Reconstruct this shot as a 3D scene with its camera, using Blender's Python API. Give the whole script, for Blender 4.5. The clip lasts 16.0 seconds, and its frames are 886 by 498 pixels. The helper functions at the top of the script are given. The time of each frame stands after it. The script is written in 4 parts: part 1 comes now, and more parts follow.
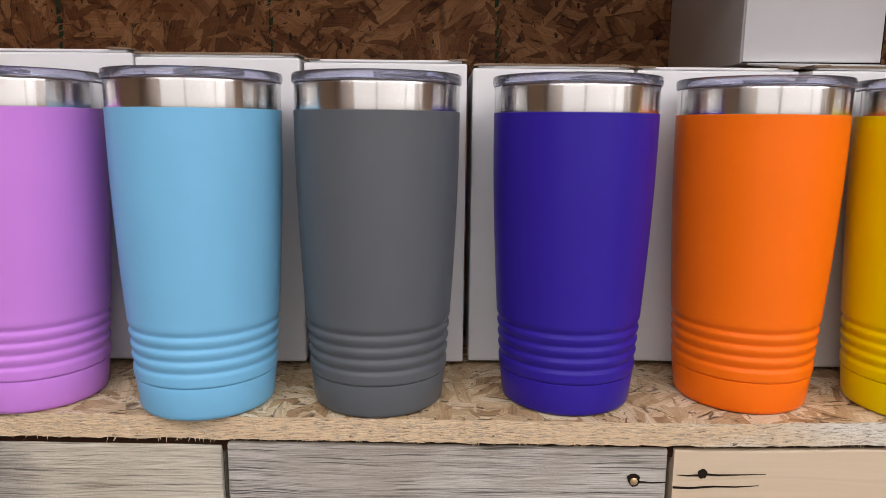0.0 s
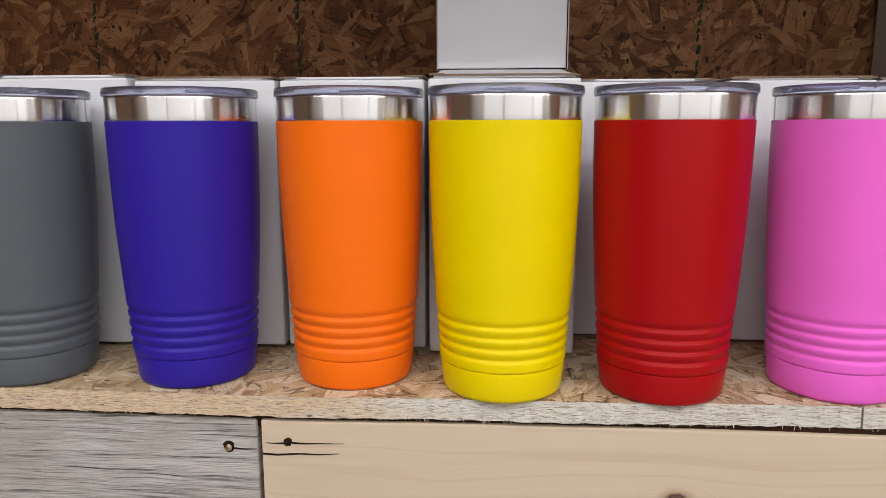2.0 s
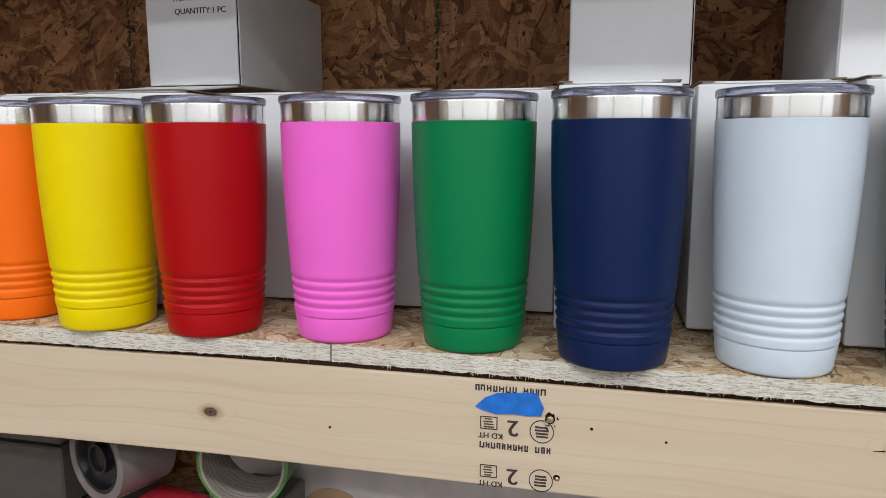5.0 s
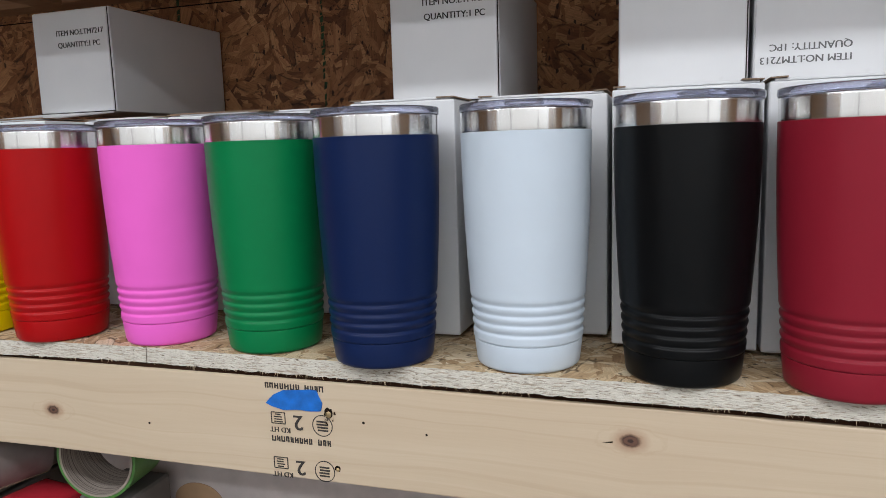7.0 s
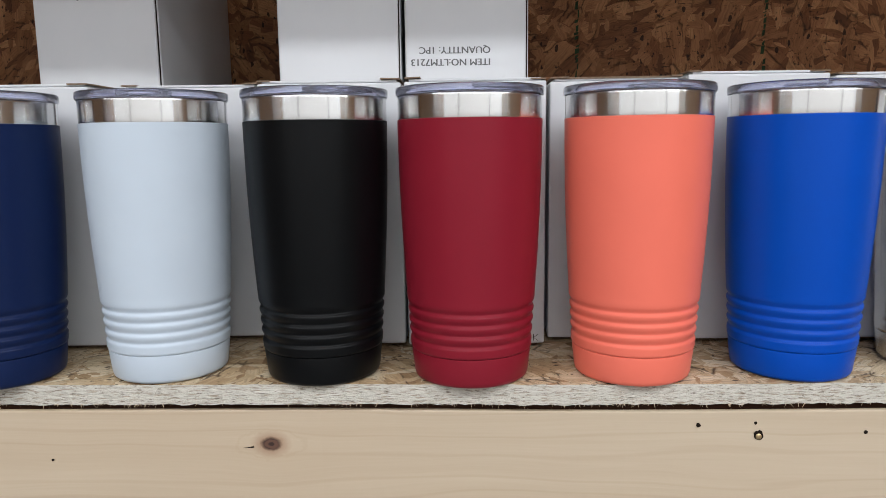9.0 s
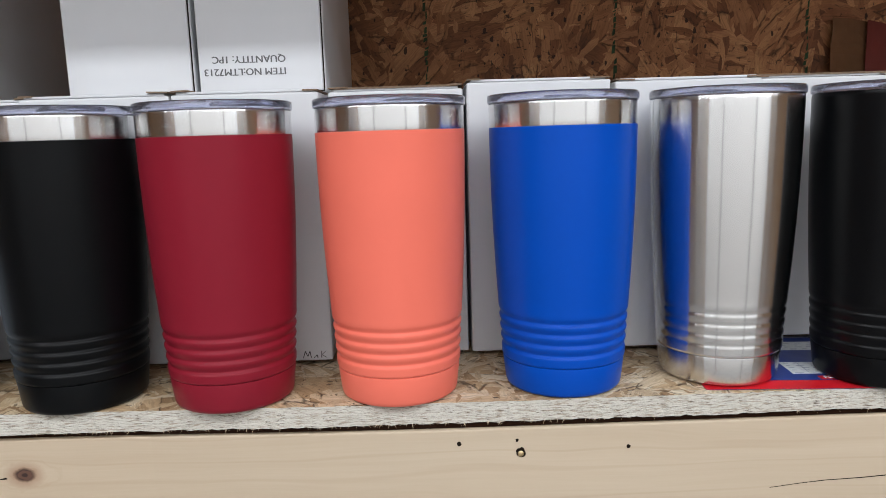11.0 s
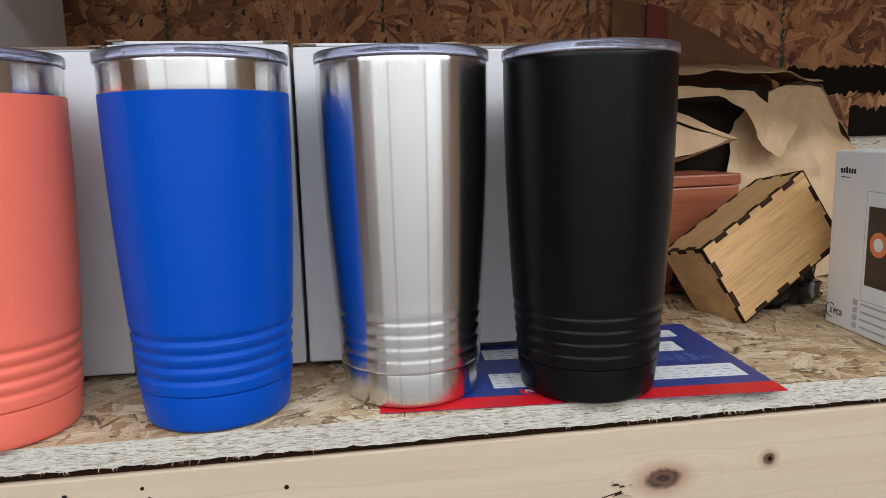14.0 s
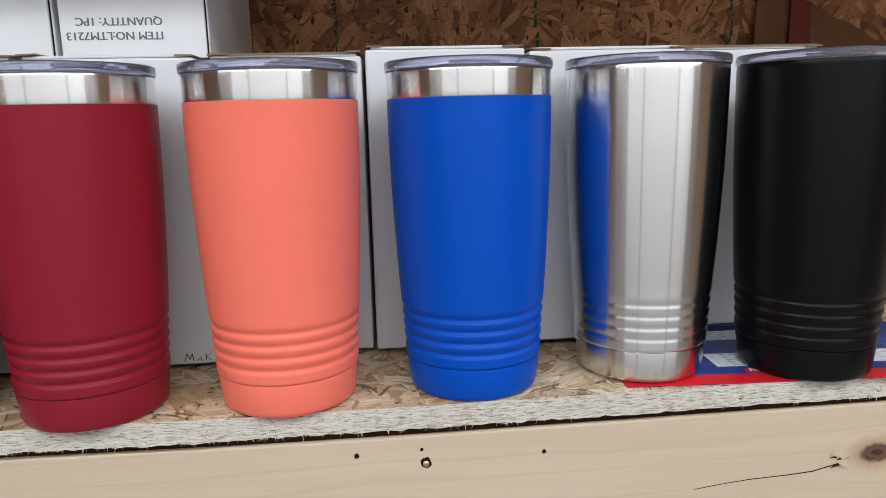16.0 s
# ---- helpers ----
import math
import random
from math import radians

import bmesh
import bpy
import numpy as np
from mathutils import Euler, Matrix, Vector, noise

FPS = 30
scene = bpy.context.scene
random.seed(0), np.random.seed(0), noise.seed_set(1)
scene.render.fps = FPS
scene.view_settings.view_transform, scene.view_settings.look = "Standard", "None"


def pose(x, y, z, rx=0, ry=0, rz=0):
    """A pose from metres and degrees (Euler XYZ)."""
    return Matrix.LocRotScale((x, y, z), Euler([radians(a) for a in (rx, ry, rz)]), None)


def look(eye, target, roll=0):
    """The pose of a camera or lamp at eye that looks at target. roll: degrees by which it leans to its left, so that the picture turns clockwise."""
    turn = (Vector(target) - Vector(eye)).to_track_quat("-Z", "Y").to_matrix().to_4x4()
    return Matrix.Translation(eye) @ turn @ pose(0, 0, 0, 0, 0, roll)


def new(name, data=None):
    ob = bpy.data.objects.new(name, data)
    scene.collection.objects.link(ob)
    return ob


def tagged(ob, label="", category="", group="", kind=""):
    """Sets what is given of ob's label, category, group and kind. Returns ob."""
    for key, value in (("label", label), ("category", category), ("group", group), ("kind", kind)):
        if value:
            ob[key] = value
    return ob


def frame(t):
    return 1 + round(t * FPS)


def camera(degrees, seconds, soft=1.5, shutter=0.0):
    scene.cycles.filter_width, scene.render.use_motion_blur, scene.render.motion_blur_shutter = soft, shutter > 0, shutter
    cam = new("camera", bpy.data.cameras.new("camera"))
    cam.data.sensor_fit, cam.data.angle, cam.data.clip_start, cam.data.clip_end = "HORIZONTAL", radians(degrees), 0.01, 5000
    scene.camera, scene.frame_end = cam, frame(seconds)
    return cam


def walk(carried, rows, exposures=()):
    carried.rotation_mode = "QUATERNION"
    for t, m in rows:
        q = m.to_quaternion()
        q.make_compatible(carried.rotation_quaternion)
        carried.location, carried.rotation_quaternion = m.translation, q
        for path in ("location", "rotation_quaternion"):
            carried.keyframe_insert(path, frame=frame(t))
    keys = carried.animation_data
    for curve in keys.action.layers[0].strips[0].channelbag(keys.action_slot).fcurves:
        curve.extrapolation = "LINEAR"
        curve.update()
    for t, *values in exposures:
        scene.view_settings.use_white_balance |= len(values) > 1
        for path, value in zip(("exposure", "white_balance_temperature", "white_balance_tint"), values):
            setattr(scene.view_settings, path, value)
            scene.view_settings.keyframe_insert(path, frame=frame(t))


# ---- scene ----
cam = camera(64.3, 16.0, 0.6)
METRES, EYE, TILT, LEAN, TURN = 1.2, 0.15, -10.5, 0.0, 0.0
PATH = [
    (0, (0.007, -0.33, 0.142), (-0.016, 1.641, -0.2), 0.6),
    (0.5, (0.061, -0.333, 0.143), (0.039, 1.637, -0.202), 0.9),
    (1, (0.109, -0.34, 0.148), (0.086, 1.628, -0.209), 1.0),
    (1.5, (0.175, -0.35, 0.143), (0.119, 1.619, -0.203), 0.3),
    (2, (0.254, -0.361, 0.146), (0.078, 1.601, -0.196), -0.1),
    (2.5, (0.315, -0.375, 0.143), (0.045, 1.577, -0.197), -0.6),
    (3, (0.366, -0.386, 0.141), (0.042, 1.559, -0.191), -0.6),
    (3.5, (0.426, -0.404, 0.145), (0.073, 1.538, -0.178), -0.3),
    (4, (0.496, -0.422, 0.148), (0.136, 1.519, -0.177), 0.2),
    (4.2, (0.517, -0.424, 0.146), (0.156, 1.516, -0.18), 0.4),
    (6.3, (0.784, -0.4197, 0.1322), (0.1056, 1.4444, -0.1193), -1.73),
    (6.5, (0.791, -0.4177, 0.1372), (0.1116, 1.4424, -0.1323), -1.83),
    (7, (0.812, -0.4107, 0.1392), (0.2106, 1.4764, -0.1393), -1.73),
    (7.5, (0.8371, -0.4009, 0.1355), (0.3944, 1.5286, -0.1502), -1.72),
    (8, (0.855, -0.395, 0.135), (0.533, 1.558, -0.15), -1.8),
    (8.5, (0.875, -0.389, 0.135), (0.722, 1.584, -0.154), -1.3),
    (9, (0.9, -0.385, 0.136), (0.88, 1.593, -0.161), -0.7),
    (9.2, (0.909, -0.385, 0.134), (0.927, 1.594, -0.154), -0.5),
    (11.3, (1.05, -0.369, 0.147), (1.093, 1.603, -0.18), -2.1),
    (11.5, (1.063, -0.366, 0.145), (1.133, 1.605, -0.185), -2.2),
    (12, (1.092, -0.35, 0.141), (1.209, 1.621, -0.178), -2.8),
    (12.5, (1.108, -0.335, 0.136), (1.321, 1.627, -0.186), -2.6),
    (13, (1.121, -0.333, 0.138), (1.406, 1.621, -0.179), -2.2),
    (13.5, (1.15, -0.323, 0.135), (1.465, 1.627, -0.177), -2.1),
    (14, (1.164, -0.312, 0.129), (1.466, 1.639, -0.193), -1.4),
    (14.5, (1.15, -0.312, 0.13), (1.388, 1.646, -0.201), -1.0),
    (15, (1.132, -0.325, 0.136), (1.352, 1.634, -0.198), -1.4),
    (15.5, (1.101, -0.333, 0.137), (1.314, 1.626, -0.204), -1.7),
    (16, (1.052, -0.33, 0.14), (1.258, 1.625, -0.228), -1.4),
]
walk(cam, [(t, look(eye, target, roll)) for t, eye, target, roll in PATH], ((0.0, 0.05, 7050, 18), (1.2, 0.05, 7000, 18), (2.6, 0.0, 6600, 12), (4.5, 0.0, 6500, 10), (6.5, -0.08, 6450, 10), (9.0, -0.09, 6450, 10), (11.5, -0.04, 6370, 10), (16.0, -0.04, 6370, 10)))

# ---- light ----
world = bpy.data.worlds.new("world")
scene.world = world
world.use_nodes = True
world.node_tree.nodes["Background"].inputs[0].default_value = (0.8, 0.86, 1.0, 1)
world.node_tree.nodes["Background"].inputs[1].default_value = 0.02
scene.view_settings.exposure = 0.0


def unseen_lamp(x, y, z, sx, sy, watts, colour):
    lamp = bpy.data.lights.new("tube_light", "AREA")
    lamp.shape, lamp.size, lamp.size_y, lamp.energy, lamp.color = "RECTANGLE", sx, sy, watts, colour
    ob = new("tube_light", lamp)
    ob.matrix_world = pose(x, y, z)
    return ob


# front row is the main light; row at y -1.95 added to brighten the door
LAMPS = ((-0.6, -1.2, 18), (1.0, -1.2, 16.5), (2.6, -1.2, 23.5), (-0.6, -1.95, 12.5), (1.0, -1.95, 12), (2.6, -1.95, 17))
for lx, ly, watts in LAMPS:
    unseen_lamp(lx, ly, 1.27, 1.5, 0.14, watts, (0.94, 0.965, 1.0))

# ---- materials ----


def lin(r, g, b, k=1.0):
    f = lambda c: ((c / 255 + 0.055) / 1.055) ** 2.4 if c > 10 else c / 255 / 12.92
    return (min(f(r) * k, 0.95), min(f(g) * k, 0.95), min(f(b) * k, 0.95), 1)


class Mat:
    """A small helper that strings shader nodes together."""

    def __init__(self, name, colour=(0.5, 0.5, 0.5, 1), rough=0.5, metal=0.0):
        self.m = bpy.data.materials.new(name)
        self.m.use_nodes = True
        self.t = self.m.node_tree
        self.b = self.t.nodes["Principled BSDF"]
        self.set("Base Color", colour)
        self.set("Roughness", rough)
        self.set("Metallic", metal)

    def set(self, key, v):
        self.b.inputs[key].default_value = v
        return self

    def put(self, key, socket):
        self.t.links.new(socket, self.b.inputs[key])
        return self

    def node(self, kind, props=(), **ins):
        n = self.t.nodes.new(kind)
        for k, v in dict(props).items():
            setattr(n, k, v)
        for k, v in ins.items():
            key = int(k[1:]) if k[0] == "i" and k[1:].isdigit() else k.replace("_", " ")
            if isinstance(v, bpy.types.NodeSocket):
                self.t.links.new(v, n.inputs[key])
            else:
                n.inputs[key].default_value = v
        return n

    def coords(self, scale=(1, 1, 1), turn=(0, 0, 0), shift=(0, 0, 0)):
        c = self.node("ShaderNodeTexCoord").outputs["Object"]
        return self.node("ShaderNodeMapping", Vector=c, Scale=scale, Rotation=turn, Location=shift).outputs[0]

    def noise(self, vec, scale=5.0, detail=4.0, rough=0.55, dist=0.0):
        return self.node("ShaderNodeTexNoise", Vector=vec, Scale=scale, Detail=detail, Roughness=rough, Distortion=dist).outputs[0]

    def ramp(self, fac, stops):
        n = self.node("ShaderNodeValToRGB", i0=fac)
        r = n.color_ramp
        while len(r.elements) < len(stops):
            r.elements.new(0.5)
        for e, (p, c) in zip(r.elements, stops):
            e.position, e.color = p, (c if len(c) == 4 else (*c, 1))
        return n.outputs[0]

    def mix(self, fac, a, b, mode="MIX"):
        n = self.node("ShaderNodeMix", {"data_type": "RGBA", "blend_type": mode})
        for i, v in ((0, fac), (6, a), (7, b)):
            if isinstance(v, bpy.types.NodeSocket):
                self.t.links.new(v, n.inputs[i])
            else:
                n.inputs[i].default_value = v
        return n.outputs[2]

    def math(self, op, a, b=0.0, c=0.0):
        n = self.node("ShaderNodeMath", {"operation": op})
        for i, v in enumerate((a, b, c)):
            if isinstance(v, bpy.types.NodeSocket):
                self.t.links.new(v, n.inputs[i])
            else:
                n.inputs[i].default_value = v
        return n.outputs[0]

    def bump(self, height, strength=0.3, dist=0.001):
        n = self.node("ShaderNodeBump", Height=height, Strength=strength, Distance=dist)
        self.t.links.new(n.outputs[0], self.b.inputs["Normal"])
        return self


def plain(name, colour, rough=0.6, metal=0.0, amount=0.12, scale=40, bump=0.15):
    """Paint, plastic or card with a soft unevenness."""
    k = Mat(name, colour, rough, metal)
    v = k.coords()
    n = k.noise(v, scale, 5)
    dark = tuple(c * (1 - amount) for c in colour[:3]) + (1,)
    light = tuple(min(c * (1 + amount), 1) for c in colour[:3]) + (1,)
    k.put("Base Color", k.ramp(n, ((0.3, dark), (0.7, light))))
    k.put("Roughness", k.math("MULTIPLY_ADD", k.noise(v, scale * 3, 3), 0.16, rough - 0.08))
    k.bump(k.noise(v, scale * 20, 3), bump, 0.0004)
    return k.m


def powder(name, colour, rough=0.34):
    """Powder coat: satin, with a very fine pebble."""
    k = Mat(name, colour, rough)
    v = k.coords()
    n = k.noise(v, 26, 3)
    k.put("Base Color", k.mix(n, tuple(c * 0.95 for c in colour[:3]) + (1,), tuple(min(c * 1.04, 1) for c in colour[:3]) + (1,)))
    k.put("Roughness", k.math("MULTIPLY_ADD", k.noise(v, 300, 2), 0.1, rough - 0.05))
    k.set("Specular IOR Level", 0.17)
    k.bump(k.noise(v, 1400, 2), 0.12, 0.0002)
    return k.m


def steel_mat():
    k = Mat("brushed_steel", (0.74, 0.742, 0.735, 1), 0.3, 1.0)
    v = k.coords((40, 40, 2600))
    n = k.noise(v, 1.0, 3)
    k.put("Roughness", k.math("MULTIPLY_ADD", n, 0.05, 0.19))
    k.set("Anisotropic", 1.0).set("Anisotropic Rotation", 0.25)
    tan = k.node("ShaderNodeTangent", {"direction_type": "RADIAL", "axis": "Z"})
    k.t.links.new(tan.outputs[0], k.b.inputs["Tangent"])
    return k.m


def lid_mat():
    k = Mat("clear_lid_plastic", (0.80, 0.82, 0.97, 1), 0.02)
    k.set("Transmission Weight", 0.95).set("IOR", 1.45)
    k.bump(k.noise(k.coords((1, 1, 0.3)), 120, 3), 0.12, 0.0008)
    return k.m


def osb(name, tones, scale=1.0, rough=0.75, specks=0.9, relief=0.5, wall=True, cracks=0.8, strokes=0.85):
    """Oriented strand board: long flakes lying at all angles, ragged borders, dark specks and checks."""
    k = Mat(name, tones[1], rough)
    v = k.coords()
    w1 = k.node("ShaderNodeTexNoise", Vector=v, Scale=30.0 * scale, Detail=3.0).outputs["Color"]
    w2 = k.node("ShaderNodeTexNoise", Vector=v, Scale=240.0 * scale, Detail=2.0).outputs["Color"]
    v1 = k.node("ShaderNodeVectorMath", {"operation": "MULTIPLY_ADD"}, i0=w1, i1=(0.007 / scale,) * 3, i2=v).outputs[0]
    v2 = k.node("ShaderNodeVectorMath", {"operation": "MULTIPLY_ADD"}, i0=w2, i1=(0.0022 / scale,) * 3, i2=v1).outputs[0]
    layers = []
    for cell, turn, long, thin in ((16, 0.0, 17, 62), (24, 2.1, 26, 110), (34, 4.0, 42, 190)):
        big = k.node("ShaderNodeTexVoronoi", {"feature": "F1"}, Vector=v2, Scale=cell * scale)
        ang = k.math("MULTIPLY_ADD", k.node("ShaderNodeSeparateColor", Color=big.outputs["Color"]).outputs[0], 6.3, turn)
        rot = k.node("ShaderNodeVectorRotate", {"rotation_type": "Y_AXIS" if wall else "Z_AXIS"}, Vector=v2, Angle=ang).outputs[0]
        sc = (long * scale, long * scale, thin * scale) if wall else (long * scale, thin * scale, long * scale)
        st = k.node("ShaderNodeMapping", Vector=rot, Scale=sc).outputs[0]
        fl = k.node("ShaderNodeTexVoronoi", {"feature": "F1"}, Vector=st, Scale=1.0)
        sep = k.node("ShaderNodeSeparateColor", Color=fl.outputs["Color"])
        grain = k.noise(k.node("ShaderNodeMapping", Vector=st, Scale=(0.8, 8, 8)).outputs[0], 1.5, 4, 0.65)
        edge = k.node("ShaderNodeTexVoronoi", {"feature": "DISTANCE_TO_EDGE"}, Vector=st, Scale=1.0).outputs["Distance"]
        layers.append((sep.outputs[0], sep.outputs[1], edge, grain))
    pick1 = k.math("GREATER_THAN", layers[1][1], 0.6)
    pick2 = k.math("GREATER_THAN", layers[2][1], 0.78)
    tone = k.mix(pick2, k.mix(pick1, layers[0][0], layers[1][0]), layers[2][0])
    grain = k.mix(pick2, k.mix(pick1, layers[0][3], layers[1][3]), layers[2][3])
    soft = k.noise(v1, 22 * scale, 4, 0.6)
    tone = k.math("ADD", k.math("MULTIPLY", tone, 0.5), k.math("MULTIPLY", soft, 0.55))
    col = k.ramp(tone, ((0.18, tones[0]), (0.42, tones[1]), (0.62, tones[2]), (0.9, tones[3])))
    col = k.mix(0.85, col, k.ramp(grain, ((0.32, (0.52, 0.49, 0.46)), (0.58, (1.0, 1.0, 1.0)))), "MULTIPLY")
    deep = tuple(c * 0.22 for c in tones[0][:3]) + (1,)
    # checks along some flake borders
    line = k.ramp(layers[0][2], ((0.0, (1, 1, 1)), (0.045, (0, 0, 0))))
    line = k.math("MULTIPLY", line, k.ramp(k.noise(v, 48 * scale, 3), ((0.50, (0, 0, 0)), (0.58, (1, 1, 1)))))
    col = k.mix(k.math("MULTIPLY", line, cracks), col, deep)
    # bark specks, most of them long and narrow
    sv = k.node("ShaderNodeMapping", Vector=v2, Scale=(1.0, 1.0, 0.55) if wall else (0.6, 1.0, 1.0)).outputs[0]
    sp = k.node("ShaderNodeTexVoronoi", {"feature": "F1"}, Vector=sv, Scale=150.0 * scale)
    sr = k.node("ShaderNodeSeparateColor", Color=sp.outputs["Color"]).outputs[0]
    size = k.node("ShaderNodeMapRange", Value=sr, i1=0.6, i2=1.0, i3=0.0, i4=0.27).outputs[0]
    dot = k.math("LESS_THAN", sp.outputs["Distance"], size)
    dark = k.ramp(k.noise(v1, 75 * scale, 4, 0.7), ((0.64, (0, 0, 0)), (0.70, (1, 1, 1))))
    col = k.mix(k.math("MULTIPLY", k.math("MAXIMUM", dot, dark), specks), col, deep)
    # short torn strokes
    for ax, ay, off in ((110, 420, 0.0), (300, 130, 5.0)):
        dv = k.node("ShaderNodeMapping", Vector=v2, Location=(off, off, off), Scale=(ax * scale, ax * scale, ay * scale) if wall else (ax * scale, ay * scale, ax * scale)).outputs[0]
        stroke = k.ramp(k.noise(dv, 1.0, 3, 0.6), ((0.635, (0, 0, 0)), (0.675, (1, 1, 1))))
        where = k.ramp(k.noise(v, 15 * scale, 3), ((0.42, (0, 0, 0)), (0.56, (1, 1, 1))))
        col = k.mix(k.math("MULTIPLY", k.math("MULTIPLY", stroke, where), strokes), col, deep)
    k.put("Base Color", col)
    h = k.math("SUBTRACT", k.math("ADD", k.math("MULTIPLY", tone, 0.6), k.math("MULTIPLY", grain, 0.5)), k.math("MULTIPLY", k.math("MAXIMUM", dot, line), 0.8))
    k.bump(h, relief, 0.0012)
    return k.m


def wood(name, light, dark, knots=(), rough=0.6, stretch=26.0, contrast=0.5, along="x", relief=0.2, wobble=1.0):
    """Sawn softwood: fibres along one axis, growth bands that bend round the knots (x, z, half width, half height)."""
    k = Mat(name, light, rough)
    o = k.node("ShaderNodeTexCoord").outputs["Object"]
    sep = k.node("ShaderNodeSeparateXYZ", Vector=o)
    x, y, z = sep.outputs
    if along == "z":
        x, z = z, x
    bend = k.math("MULTIPLY", k.noise(k.node("ShaderNodeCombineXYZ", X=k.math("MULTIPLY", x, 4.0), Y=y, Z=k.math("MULTIPLY", z, 14.0)).outputs[0], 1.0, 2), 0.03 * wobble)
    mask = None
    ring = None
    halo = None
    rings = None
    for kx, kz, a, b in knots:
        dx = k.math("DIVIDE", k.math("SUBTRACT", x, kx), a)
        dz = k.math("DIVIDE", k.math("SUBTRACT", z, kz), b)
        d = k.math("SQRT", k.math("ADD", k.math("MULTIPLY", dx, dx), k.math("MULTIPLY", dz, dz)))
        push = k.math("DIVIDE", b * 0.9, k.math("ADD", k.math("MULTIPLY", k.math("MULTIPLY", dx, dx), 0.12), 1.0))
        sg = k.math("SIGN", k.math("SUBTRACT", z, kz))
        fall = k.math("DIVIDE", 1.0, k.math("ADD", k.math("MULTIPLY", d, 0.5), 1.0))
        bend = k.math("SUBTRACT", bend, k.math("MULTIPLY", k.math("MULTIPLY", push, sg), fall))
        wob = k.math("ADD", d, k.math("MULTIPLY", k.noise(o, 260, 2), 0.5))
        mk = k.node("ShaderNodeMapRange", Value=wob, i1=1.0, i2=1.5, i3=1.0, i4=0.0).outputs[0]
        mask = mk if mask is None else k.math("MAXIMUM", mask, mk)
        rg = k.math("SINE", k.math("MULTIPLY_ADD", k.noise(o, 150, 2), 3.0, k.math("MULTIPLY", wob, 8.0)))
        ring = rg if ring is None else k.mix(mk, ring, rg)
        hl = k.node("ShaderNodeMapRange", Value=wob, i1=1.2, i2=2.6, i3=1.0, i4=0.0).outputs[0]
        halo = hl if halo is None else k.math("MAXIMUM", halo, hl)
        dr = k.math("ADD", k.math("SQRT", k.math("ADD", k.math("MULTIPLY", k.math("MULTIPLY", dx, dx), 0.4), k.math("MULTIPLY", dz, dz))), k.math("MULTIPLY", k.noise(o, 110, 4), 2.2))
        rr = k.math("MULTIPLY", k.ramp(k.math("SINE", k.math("MULTIPLY", dr, 4.2)), ((0.55, (0, 0, 0)), (0.95, (1, 1, 1)))), k.node("ShaderNodeMapRange", Value=dr, i1=1.6, i2=4.6, i3=0.30, i4=0.0).outputs[0])
        rings = rr if rings is None else k.math("MAXIMUM", rings, rr)
    zz = k.math("ADD", z, bend)
    v = k.node("ShaderNodeCombineXYZ", X=k.math("MULTIPLY", x, 3.2), Y=k.math("MULTIPLY", y, 20.0), Z=k.math("MULTIPLY", zz, stretch * 3)).outputs[0]
    fine = k.node("ShaderNodeCombineXYZ", X=k.math("MULTIPLY", x, 18.0), Y=k.math("MULTIPLY", y, 300.0), Z=k.math("MULTIPLY", zz, 900.0)).outputs[0]
    bands = k.noise(v, 1.0, 4, 0.6)
    fib = k.noise(fine, 1.0, 4, 0.6)
    fac = k.math("ADD", k.math("MULTIPLY", bands, 0.75), k.math("MULTIPLY", fib, 0.25))
    lo, hi = 0.5 - 0.28 / max(contrast, 0.05) * 0.5, 0.5 + 0.14
    col = k.ramp(fac, ((max(lo, 0.0), dark), (min(hi, 1.0), light)))
    late = k.math("SINE", k.math("MULTIPLY_ADD", k.noise(v, 0.6, 2), 16.0, k.math("MULTIPLY", zz, 420.0)))
    col = k.mix(k.math("MULTIPLY", k.ramp(late, ((0.80, (0, 0, 0)), (0.99, (1, 1, 1)))), 0.34 * contrast), col, tuple(c * f for c, f in zip(dark[:3], (0.72, 0.60, 0.50))) + (1,))
    blush = k.noise(k.node("ShaderNodeCombineXYZ", X=k.math("MULTIPLY", x, 2.0), Y=y, Z=k.math("MULTIPLY", z, 9.0)).outputs[0], 1.0, 2)
    col = k.mix(k.math("MULTIPLY", blush, 0.3), col, tuple(c * f for c, f in zip(dark[:3], (1.05, 0.9, 0.8))) + (1,))
    if mask is not None:
        kc = k.ramp(k.math("MULTIPLY_ADD", ring, 0.5, 0.5), ((0.2, (0.030, 0.013, 0.009)), (0.8, (0.115, 0.055, 0.036))))
        col = k.mix(rings, col, tuple(c * f for c, f in zip(dark[:3], (0.80, 0.68, 0.58))) + (1,))
        col = k.mix(k.math("MULTIPLY", halo, 0.75), col, (0.33, 0.19, 0.115, 1))
        col = k.mix(mask, col, kc)
    k.put("Base Color", col)
    k.put("Roughness", k.math("MULTIPLY_ADD", fib, 0.2, rough - 0.1))
    k.bump(fac, relief, 0.001)
    return k.m


